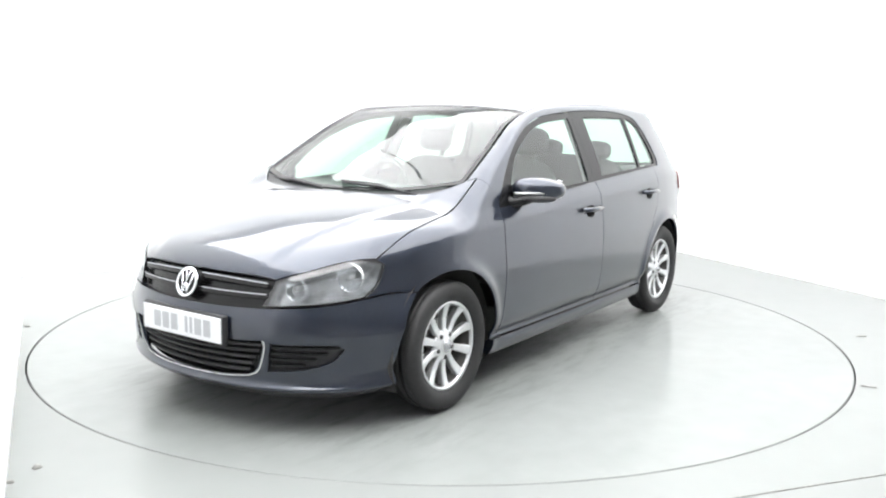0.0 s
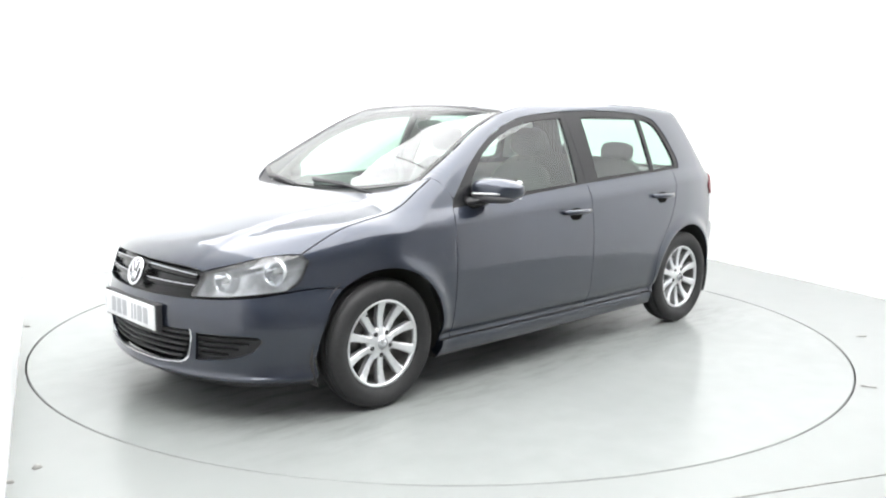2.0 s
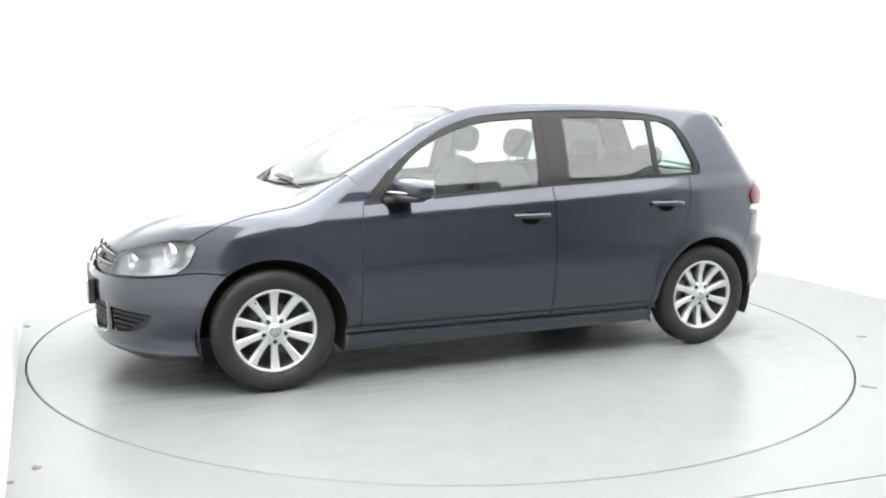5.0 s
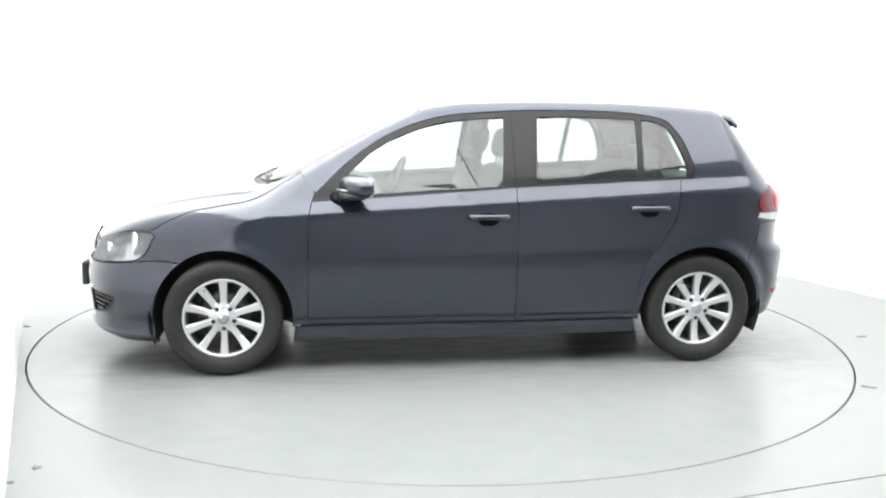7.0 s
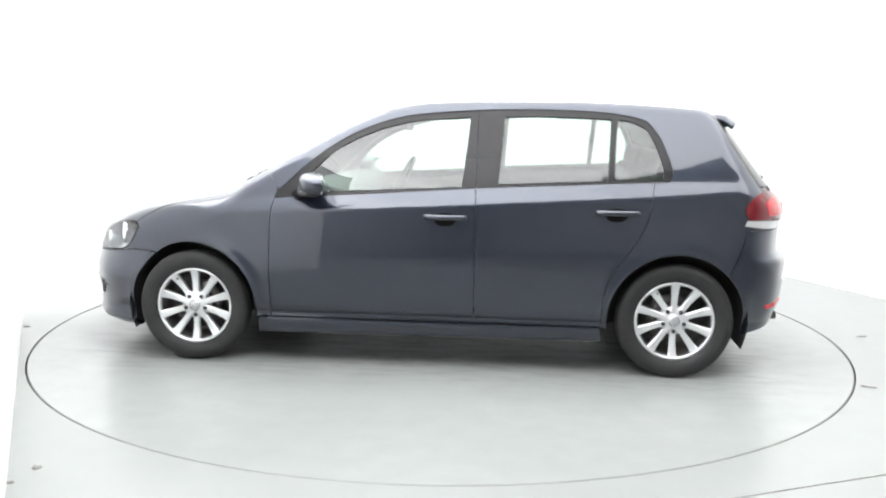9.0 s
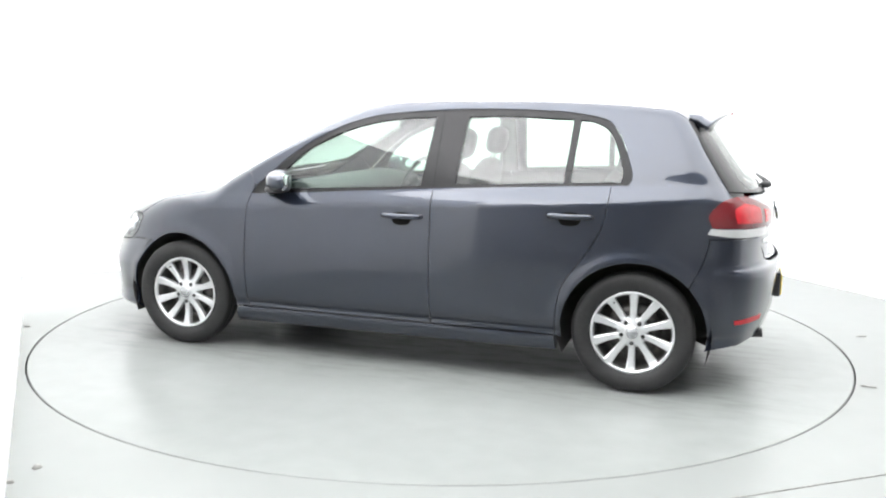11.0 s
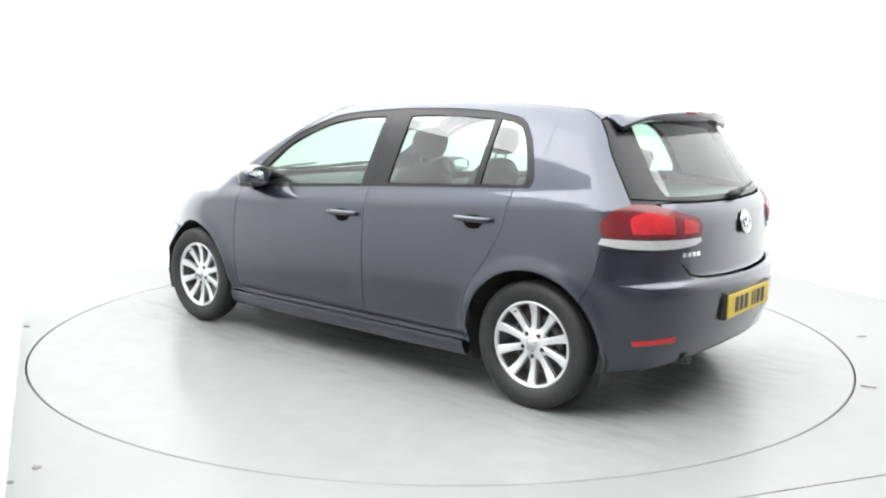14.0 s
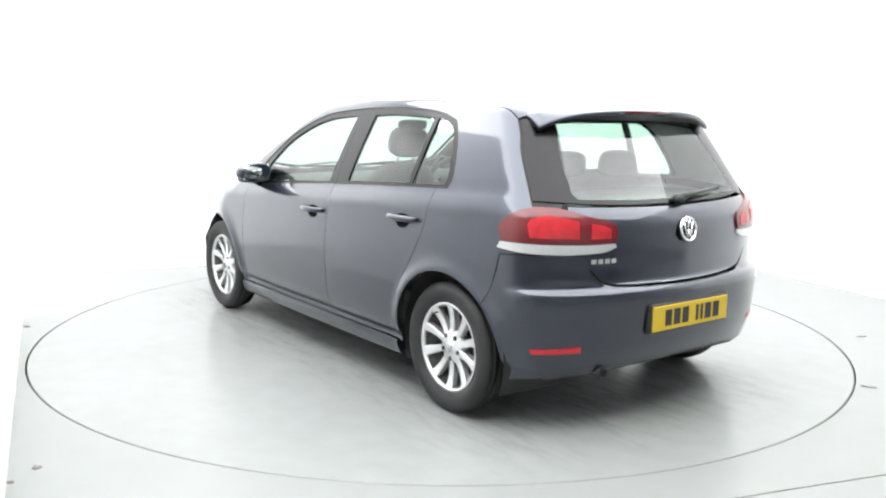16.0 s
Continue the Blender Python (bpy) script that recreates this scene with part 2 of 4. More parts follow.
# ---- the room ----
def build_room():
    fl = slab_bm([room(-0.2, -0.2), room(ROOM_U, -0.2), room(ROOM_U, ROOM_V), room(-0.2, ROOM_V)], -0.25, -0.06)
    tagged(link("floor_base", fl, GAP, smooth=False), kind="structure", label="dark concrete slab under the raised floor", category="floor")
    # floor sheet with a round opening for the platform
    bm = bmesh.new()
    n = 192
    inner = [Vector((math.cos(2 * math.pi * i / n) * RING, math.sin(2 * math.pi * i / n) * RING, 0)) for i in range(n)]
    ring0 = [bm.verts.new(p) for p in inner]
    low = [bm.verts.new(p - Vector((0, 0, 0.05))) for p in inner]
    mid = [bm.verts.new(p * 1.07) for p in inner]
    outer = []
    for p in inner:
        d = p.normalized()
        o = -CORNER
        best = 99
        for axis, lo_, hi_ in ((U, -0.05, ROOM_U), (V, -0.05, BAY_V)):
            s, k = o.dot(axis), d.dot(axis)
            if abs(k) > 1e-6:
                for lim in (lo_, hi_):
                    q = (lim - s) / k
                    if q > 0:
                        best = min(best, q)
        outer.append(bm.verts.new(d * best))
    for i in range(n):
        j = (i + 1) % n
        bm.faces.new((low[i], low[j], ring0[j], ring0[i]))
        bm.faces.new((ring0[i], ring0[j], mid[j], mid[i]))
        bm.faces.new((mid[i], mid[j], outer[j], outer[i]))
    bmesh.ops.recalc_face_normals(bm, faces=bm.faces)
    tagged(link("floor", bm, FLOOR, smooth=False), kind="structure", label="glossy pale grey vinyl floor around the platform", category="floor")
    t = 0.12
    walls = {"wall_back": [room(-t, -t), room(ROOM_U, -t), room(ROOM_U, 0), room(-t, 0)],
             "wall_side": [room(-t, 0.002), room(0, 0.002), room(0, BAY_V), room(-t, BAY_V)],
             "wall_front": [room(0.002, ROOM_V - t), room(ROOM_U - t, ROOM_V - t), room(ROOM_U - t, ROOM_V), room(0.002, ROOM_V)],
             "wall_far_side": [room(ROOM_U - t, 0.002), room(ROOM_U, 0.002), room(ROOM_U, BAY_V), room(ROOM_U - t, BAY_V)]}
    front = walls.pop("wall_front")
    # unseen end of the room, added so that the paint mirrors darker walls
    unseen_end = {"wall_front": front,
                "wall_unseen_side": [room(-t, BAY_V + 0.002), room(0, BAY_V + 0.002), room(0, ROOM_V), room(-t, ROOM_V)],
                "wall_unseen_far_side": [room(ROOM_U - t, BAY_V + 0.002), room(ROOM_U, BAY_V + 0.002), room(ROOM_U, ROOM_V), room(ROOM_U - t, ROOM_V)]}
    for name, c in unseen_end.items():
        tagged(link(name, slab_bm(c, -0.02, ROOM_H), UNSEEN_GREY, smooth=False), kind="structure", label="unseen plain mid-grey wall, added to darken the car's reflections", category="wall")
    # unseen dark floor, added so that the lower doors mirror less light
    tagged(link("floor_unseen", slab_bm([room(0, BAY_V + 0.002), room(ROOM_U, BAY_V + 0.002), room(ROOM_U, ROOM_V), room(0, ROOM_V)], -0.05, -0.002), UNSEEN_DARK, smooth=False),
           kind="structure", label="unseen bare dark floor, added to darken the car's reflections", category="floor")
    for name, c in walls.items():
        tagged(link(name, slab_bm(c, -0.02, ROOM_H), WALL, smooth=False), kind="structure", label="plain white painted studio wall", category="wall")
    # white partition that stands beside the platform
    tagged(link("wall_partition", slab_bm([room(5.98, 1.5), room(6.06, 1.5), room(6.06, 4.9), room(5.98, 4.9)], 0, 2.9), WALL, smooth=False),
           kind="structure", label="white partition panel standing beside the platform", category="wall")
    # seam in the floor sheet
    tagged(link("floor_seam", slab_bm([room(2.0, 5.632), room(4.6, 5.388), room(4.6, 5.394), room(2.0, 5.638)], 0.0005, 0.0025), DIRT, smooth=False), kind="structure", label="thin dark seam in the floor sheet", category="floor seam")
    tagged(link("ceiling", slab_bm([room(-t, -t), room(ROOM_U, -t), room(ROOM_U, ROOM_V), room(-t, ROOM_V)], ROOM_H, ROOM_H + 0.1), WALL, smooth=False),
           kind="structure", label="white studio ceiling", category="ceiling")


def build_lights():
    """Two rows of wide softboxes on the ceiling; those over the partition's side are turned up most."""
    for u, power in ((1.0, 0.76), (3.0, 0.86), (5.0, 1.0), (6.98, 1.2)):
        glow = mat("softbox_diffuser", (0.99, 0.99, 1.0), 0.5, emit=LIGHT * power)
        e = new("ceiling_light")
        tagged(e, "wide white ceiling softbox with a bright diffuser", "ceiling light", "ceiling lights")
        part("frame", box_bm(-0.996, 0.996, -1.652, 1.652, 0.03, 0.08, 0.004, 1), SKIRT, e, smooth=False)
        part("diffuser", box_bm(-0.990, 0.990, -1.646, 1.646, 0.02, 0.032), glow, e, smooth=False)
        for v in (2.0, 5.31):
            o = e if v < 3 else copy_thing(e, Matrix())
            p = room(u, v, ROOM_H - 0.08)
            o.matrix_basis = pose(p.x, p.y, p.z, 0, 0, math.degrees(math.atan2(V.y, V.x)) + 90)


def build_platform():
    bm = bmesh.new()
    n = 192
    r = RING - 0.009
    rows = [(0.4, 0), (1.2, 0), (2.0, 0), (r - 0.004, 0), (r, -0.004), (r, -0.045)]
    c = bm.verts.new((0, 0, 0))
    prev = None
    for rad, z in rows:
        ring = [bm.verts.new((rad * math.cos(2 * math.pi * i / n), rad * math.sin(2 * math.pi * i / n), z)) for i in range(n)]
        for i in range(n):
            j = (i + 1) % n
            if prev:
                bm.faces.new((prev[i], ring[i], ring[j], prev[j]))
            else:
                bm.faces.new((c, ring[i], ring[j]))
        prev = ring
    table = tagged(new("turntable"), "round pale grey glossy turntable set flush in the floor", "turntable")
    part("deck", bm, DISC, table, smooth=False)
    part("edge_trim", moved(lathe_bm([(r - 0.001, -0.0445), (r + 0.002, -0.0445), (r + 0.002, -0.006), (r - 0.001, -0.006)], 192), pose(0, 0, 0, 90, 0, 0) @ Matrix.Diagonal((1, 1, 1, 1))), GAP, table, "dark edge strip")
    return table


def floor_mark(x, y, w, d, turn, name, label, category):
    """A small loose scrap that lies on the floor."""
    bm = bmesh.new()
    n = 14
    rnd = random.Random(int(x * 100) + int(y * 10))
    ring = [bm.verts.new((w * math.cos(2 * math.pi * k / n) * rnd.uniform(0.6, 1), d * math.sin(2 * math.pi * k / n) * rnd.uniform(0.6, 1), 0.0)) for k in range(n)]
    top = [bm.verts.new((v.co.x * 0.8, v.co.y * 0.8, 0.006)) for v in ring]
    for k in range(n):
        bm.faces.new((ring[k], ring[(k + 1) % n], top[(k + 1) % n], top[k]))
    bm.faces.new(top)
    ob = link(name, bm, DIRT)
    ob.matrix_basis = pose(x, y, 0.0005, 0, 0, turn)
    return tagged(ob, label, category)


build_room()
floor_mark(-1.545, -2.31, 0.022, 0.030, 20, "floor_fixing", "small worn grey fixing set in the pale floor", "floor fixing")
floor_mark(-1.585, -2.45, 0.026, 0.018, 0, "floor_fixing", "small worn grey fixing set in the pale floor", "floor fixing")
floor_mark(-2.60, -0.16, 0.030, 0.012, 0, "scrap", "small grey scrap on the pale floor", "scrap")
floor_mark(2.66, -0.12, 0.045, 0.016, 10, "scrap", "small grey scrap on the pale floor", "scrap")
floor_mark(2.20, -1.16, 0.050, 0.010, -25, "scrap", "small grey scrap on the pale floor", "scrap")
build_lights()
turntable = build_platform()


# ---- the car's outer form: nose to +x, left side to +y, origin on the ground midway between the axles ----
AXLE, HUB_Z, TYRE_R, ARCH_R = 1.289, 0.308, 0.303, 0.352


def curve(xs, ys):
    """A smooth curve through the points, with no overshoot."""
    xs, ys = np.array(xs, float), np.array(ys, float)
    h = np.diff(xs)
    s = np.diff(ys) / h
    m = np.zeros(len(xs))
    for i in range(1, len(xs) - 1):
        if s[i - 1] * s[i] > 0:
            w1, w2 = 2 * h[i] + h[i - 1], h[i] + 2 * h[i - 1]
            m[i] = (w1 + w2) / (w1 / s[i - 1] + w2 / s[i])
    m[0], m[-1] = s[0], s[-1]

    def f(v):
        v = np.asarray(v, float)
        i = np.clip(np.searchsorted(xs, v) - 1, 0, len(xs) - 2)
        t = (np.clip(v, xs[0], xs[-1]) - xs[i]) / h[i]
        return ((2 * t ** 3 - 3 * t ** 2 + 1) * ys[i] + (t ** 3 - 2 * t ** 2 + t) * h[i] * m[i]
                + (-2 * t ** 3 + 3 * t ** 2) * ys[i + 1] + (t ** 3 - t ** 2) * h[i] * m[i + 1])
    return f


side_z = curve([0.10, 0.16, 0.20, 0.245, 0.28, 0.31, 0.335, 0.39, 0.47, 0.56, 0.61, 0.66, 0.78, 0.845, 0.868, 0.885, 0.92, 0.955, 1.02, 1.2, 1.38, 1.5],
               [0.72, 0.79, 0.835, 0.848, 0.842, 0.858, 0.868, 0.879, 0.887, 0.892, 0.8925, 0.8905, 0.8805, 0.8725, 0.8695, 0.8645, 0.848, 0.829, 0.803, 0.722, 0.628, 0.55])
side_x = curve([-2.1, -1.95, -1.8, -1.6, -1.29, -1.0, -0.3, 0.5, 0.9, 1.29, 1.55, 1.75, 1.9, 2.15],
               [0.26, 0.17, 0.11, 0.056, 0.020, 0.008, 0.0, 0.0, 0.004, 0.012, 0.036, 0.075, 0.120, 0.24])
top_x = curve([-2.0, -1.62, -1.4, -1.05, -0.7, -0.35, 0.0, 0.2, 0.40, 0.60, 0.80, 0.99, 1.10, 1.17, 1.25, 1.43, 1.6, 1.72, 1.85, 1.945, 2.015, 2.145],
              [1.33, 1.390, 1.413, 1.436, 1.444, 1.442, 1.430, 1.408, 1.344, 1.251, 1.150, 1.047, 0.988, 0.966, 0.955, 0.927, 0.890, 0.854, 0.805, 0.762, 0.720, 0.62])
crown_x = curve([-2, 0.0, 0.4, 0.9, 1.1, 1.6, 2.1], [0.032, 0.032, 0.07, 0.10, 0.10, 0.12, 0.13])
front_z = curve([0.10, 0.17, 0.192, 0.207, 0.225, 0.26, 0.42, 0.47, 0.51, 0.575, 0.62, 0.69, 0.75, 0.9],
                [1.975, 2.05, 2.092, 2.106, 2.092, 2.092, 2.110, 2.113, 2.106, 2.084, 2.070, 2.047, 2.005, 1.845])
rear_z = curve([0.12, 0.22, 0.30, 0.40, 0.52, 0.605, 0.63, 0.66, 0.72, 0.80, 0.88, 0.95, 0.985, 1.12, 1.28, 1.37, 1.5],
               [1.83, 1.90, 1.935, 1.965, 1.979, 1.986, 1.975, 1.937, 1.935, 1.938, 1.935, 1.905, 1.875, 1.765, 1.645, 1.575, 1.47])


def smax(a, b, k):
    h = np.maximum(k - np.abs(a - b), 0)
    return np.maximum(a, b) + h * h / (4 * k)


def half_width(x, z):
    s = np.clip((z - 0.4) / 0.4, 0, 1)
    zz = z + 0.053 * np.clip(x, -1.5, 1.0) * s * s * (3 - 2 * s)
    w = side_z(zz) - side_x(x)
    nose = np.clip((x - 1.42) / 0.3, 0, 1)
    nose = nose * nose * (3 - 2 * nose)
    w = w - nose * 0.20 * np.clip(z - 0.46, 0, 0.22) + nose * 0.032 * np.exp(-((z - 0.205) / 0.026) ** 2)
    for ax in (AXLE, -AXLE):
        r = np.sqrt((x - ax) ** 2 + (z - HUB_Z) ** 2)
        w = w + 0.016 * np.exp(-((r - 0.360) / 0.042) ** 2) * np.clip((z - 0.15) / 0.2, 0, 1)
    return w


def form(x, y, z):
    ay = np.abs(y)
    y2 = y * y
    side = ay - half_width(x, z)
    # bonnet: a raised middle between two creases that run from the screen pillars to the grille
    out = np.clip((ay - (0.865 - 0.255 * x)) / 0.055 + 0.5, 0, 1)
    drop = 0.011 * out * out * (3 - 2 * out) * np.clip((x - 1.0) / 0.2, 0, 1) * np.clip((2.02 - x) / 0.12, 0, 1)
    top = z - (top_x(x) - crown_x(x) * y2 - drop)
    k = np.interp(x, [-1.6, 0.2, 0.8, 1.1, 1.5, 2.0], [0.04, 0.035, 0.04, 0.10, 0.12, 0.10])
    f = smax(side, top, k)
    nose = x - (front_z(z) - 0.40 * y2 - np.interp(z, [0.45, 0.60], [0.45, 0.95]) * y2 ** 3)
    tail = -x - (rear_z(z) - 0.20 * y2 - 0.36 * y2 ** 3)
    return smax(smax(f, nose, 0.10), tail, 0.07)


def solve_along(o, d, lo, hi):
    lo, hi = np.full(len(o), lo, float), np.full(len(o), hi, float)
    for _ in range(34):
        m = (lo + hi) / 2
        p = o + d * m[:, None]
        inside = form(p[:, 0], p[:, 1], p[:, 2]) < 0
        lo, hi = np.where(inside, m, lo), np.where(inside, hi, m)
    return o + d * lo[:, None]


def on_body(q, way):
    """Points of a flat outline, laid on the body. way: side (x, z), top (x, y), nose and tail (degrees round, z), front and back (y, z)."""
    q = np.asarray(q, float)
    z0 = np.zeros(len(q))
    one = np.ones(len(q))
    if way == "side":
        return solve_along(np.stack([q[:, 0], z0, q[:, 1]], 1), np.stack([z0, one, z0], 1), 0.0, 1.1)
    if way == "top":
        return solve_along(np.stack([q[:, 0], q[:, 1], z0 + 0.4], 1), np.stack([z0, z0, one], 1), 0.0, 1.3)
    if way == "back":
        return solve_along(np.stack([z0 - 0.9, q[:, 0], q[:, 1]], 1), np.stack([-one, z0, z0], 1), 0.0, 1.4)
    s, xc = (1, 1.2) if way == "nose" else (-1, -1.2)
    a = np.radians(q[:, 0])
    return solve_along(np.stack([z0 + xc, z0, q[:, 1]], 1), np.stack([s * np.cos(a), np.sin(a), z0], 1), 0.0, 1.3)


def normals(p):
    e = 0.003
    g = np.stack([form(p[:, 0] + e, p[:, 1], p[:, 2]) - form(p[:, 0] - e, p[:, 1], p[:, 2]),
                  form(p[:, 0], p[:, 1] + e, p[:, 2]) - form(p[:, 0], p[:, 1] - e, p[:, 2]),
                  form(p[:, 0], p[:, 1], p[:, 2] + e) - form(p[:, 0], p[:, 1], p[:, 2] - e)], 1)
    return g / np.maximum(np.linalg.norm(g, axis=1, keepdims=True), 1e-9)


def smooth_line(pts, step):
    """Catmull-Rom through the points."""
    p = np.array(pts, float)
    if len(p) == 2:
        n = max(int(np.ceil(np.linalg.norm(p[1] - p[0]) / step)), 1)
        return p[0] + (p[1] - p[0]) * np.linspace(0, 1, n + 1)[:, None]
    ext = np.vstack([2 * p[0] - p[1], p, 2 * p[-1] - p[-2]])
    out = []
    for i in range(1, len(ext) - 2):
        a, b, c, d = ext[i - 1:i + 3]
        n = max(int(np.ceil(np.linalg.norm(c - b) / step)), 2)
        for t in np.arange(n) / n:
            out.append(0.5 * (2 * b + (c - a) * t + (2 * a - 5 * b + 4 * c - d) * t * t + (3 * b - a - 3 * c + d) * t ** 3))
    out.append(p[-1])
    return np.array(out)


def outline(*segments, step=0.02, sx=1.0):
    """A closed outline of smooth pieces that meet in corners. sx: 70 for outlines in degrees round and metres up."""
    if sx != 1.0:
        return outline(*[[(a / sx, b) for a, b in s] for s in segments], step=step) * np.array([sx, 1])
    out = []
    for s in segments:
        out.append(smooth_line(s, step)[:-1])
    gap = np.linalg.norm(np.array(segments[-1][-1]) - np.array(segments[0][0]))
    if gap > 1e-6:
        out.append(smooth_line([segments[-1][-1], segments[0][0]], step)[:-1])
    return np.vstack(out)


def arc(cx, cz, r, a0, a1, n=24):
    a = np.radians(np.linspace(a0, a1, n))
    return [(cx + r * math.cos(b), cz + r * math.sin(b)) for b in a]


def inside(pts, poly):
    x, y = pts[:, 0], pts[:, 1]
    r = np.zeros(len(pts), bool)
    for i in range(len(poly)):
        (x0, y0), (x1, y1) = poly[i - 1], poly[i]
        c = ((y0 > y) != (y1 > y))
        with np.errstate(divide="ignore", invalid="ignore"):
            r ^= c & (x < (x1 - x0) * (y - y0) / (y1 - y0 if y1 != y0 else 1e-12) + x0)
    return r


def shrink(poly, d, sx=1.0):
    """The outline drawn in by d, for the shut lines. sx: how much finer the first axis counts."""
    q = poly * np.array([1 / sx, 1])
    t = np.roll(q, -1, 0) - np.roll(q, 1, 0)
    n = np.stack([-t[:, 1], t[:, 0]], 1)
    n /= np.maximum(np.linalg.norm(n, axis=1, keepdims=True), 1e-9)
    area = np.sum(q[:, 0] * np.roll(q[:, 1], -1) - np.roll(q[:, 0], -1) * q[:, 1])
    return (q + n * d * (1 if area > 0 else -1)) * np.array([sx, 1])


def sheet(poly, way, holes=(), off=0.0, step=0.026, gap=0.002, lip=0.012, depth=None):
    """A sheet of the body inside an outline: laid on the form, moved off by off, with edges turned in by lip."""
    sx = 70.0 if way in ("nose", "tail") else 1.0       # degrees against metres
    poly = shrink(np.asarray(poly, float), gap, sx)
    loops = [poly] + [np.asarray(h, float) for h in holes]
    lo, hi = poly.min(0), poly.max(0)
    gx = np.arange(lo[0], hi[0], step * sx)
    gy = np.arange(lo[1], hi[1], step)
    grid = np.stack(np.meshgrid(gx, gy), -1).reshape(-1, 2)
    ok = inside(grid, poly)
    for h in loops[1:]:
        ok &= ~inside(grid, h)
    grid = grid[ok]
    edge = np.vstack(loops)
    scale = np.array([1 / sx, 1])
    if len(grid):
        d2 = (((grid[:, None] - edge[None]) * scale) ** 2).sum(-1).min(1)
        grid = grid[d2 > (0.4 * step) ** 2]
    pts = np.vstack([edge, grid]) if len(grid) else edge
    edges, k = [], 0
    for l in loops:
        n = len(l)
        edges += [(k + i, k + (i + 1) % n) for i in range(n)]
        k += n
    vs, _, fs, _, _, _ = delaunay_2d_cdt([Vector(p * scale) for p in pts], edges, [], 0, 1e-6)
    v2 = np.array([tuple(v) for v in vs]) / scale
    f = np.array([t for t in fs if len(t) == 3])
    c = v2[f].mean(1)
    keep = inside(c, poly)
    for h in loops[1:]:
        keep &= ~inside(c, h)
    f = f[keep]
    p = on_body(v2, way)
    nrm = normals(p)
    p = p + nrm * off
    tri = np.cross(p[f[:, 1]] - p[f[:, 0]], p[f[:, 2]] - p[f[:, 0]])
    turn = (tri * nrm[f[:, 0]]).sum(1) < 0
    f[turn] = f[turn][:, ::-1]
    bm = bmesh.new()
    layer = bm.verts.layers.float_vector.new("form_normal")
    lips = bm.faces.layers.int.new("lip")
    bv = [bm.verts.new(q) for q in p]
    for v, q in zip(bv, nrm):
        v[layer] = q
    bm.verts.index_update()
    for t in f:
        try:
            bm.faces.new([bv[i] for i in t])
        except ValueError:
            pass
    if lip:
        rim = [e for e in bm.edges if e.is_boundary]
        low = {}
        for e in rim:
            for v in e.verts:
                if v not in low:
                    low[v] = bm.verts.new(v.co - Vector(nrm[v.index]) * lip)
        for e in rim:
            l = e.link_loops[0]
            a, b = l.vert, l.link_loop_next.vert
            try:
                bm.faces.new((b, a, low[a], low[b]))[lips] = 1
            except ValueError:
                pass
        for e in rim:
            e.smooth = False
    bmesh.ops.delete(bm, geom=[v for v in bm.verts if not v.link_faces], context="VERTS")
    return bm


def to_top(pts):
    p = on_body(pts, "side")
    return [(a[0], a[1]) for a in p]


def to_round(pts, way):
    p = on_body(pts, "side")
    s, xc = (1, 1.2) if way == "nose" else (-1, -1.2)
    return [(math.degrees(math.atan2(a[1], s * (a[0] - xc))), a[2]) for a in p]


def both(name, make, material, parent, label=""):
    """A piece on the left and its mirror image on the right."""
    l = part(name, make(), material, parent, label)
    r = part(name, flipped(make()), material, parent, label)
    return l, r


car = new("car")
tagged(car, "dark blue-grey metallic five-door hatchback with silver alloy wheels", "car")

# lines that panels share, as (x, z) from the side
def to_side(pts):
    return [(p[0], p[2]) for p in on_body(pts, "top")]


hood_side = [tuple(p) for p in smooth_line([(0.890, 0.722), (1.03, 0.736), (1.23, 0.744), (1.43, 0.745), (1.56, 0.736), (1.655, 0.720)], 0.03)]
HOOD_EDGE = to_side(hood_side)
DOOR_CUT = [(0.860, 0.262), (0.858, 0.50), (0.852, 0.80), (0.836, 0.905)]
WIN_TOP = [(0.812, 0.950), (0.652, 1.100), (0.503, 1.207), (0.354, 1.282), (0.206, 1.331), (0.056, 1.358), (-0.246, 1.381), (-0.551, 1.388), (-0.861, 1.380), (-1.03, 1.360)]
WIN_REAR = [(-1.03, 1.360), (-1.115, 1.335), (-1.165, 1.28), (-1.20, 1.22), (-1.250, 1.080), (-1.235, 1.028)]
BELT_F = [(-0.238, 0.978), (0.35, 0.936), (0.836, 0.905)]
BELT_R = [(-1.235, 1.028), (-0.90, 1.013), (-0.238, 0.978)]
REAR_CUT = [(-1.155, 1.026), (-1.146, 0.94), (-1.122, 0.82), (-1.038, 0.668), (-0.945, 0.535), (-0.913, 0.40), (-0.905, 0.262)]
FRONT_ARCH = arc(AXLE, HUB_Z, ARCH_R, 53, 189)
REAR_ARCH = arc(-AXLE, HUB_Z, ARCH_R, 137, -9)

# bonnet, wings, doors, rear wings, sills
hood_front = [hood_side[-1], (1.765, 0.645), (1.885, 0.545), (1.970, 0.435)]
hood_lead = [(1.970, 0.435), (2.003, 0.30), (2.024, 0.15), (2.031, 0.0)]


def mirror_line(l):
    return [(a, -b) for a, b in l[::-1]]


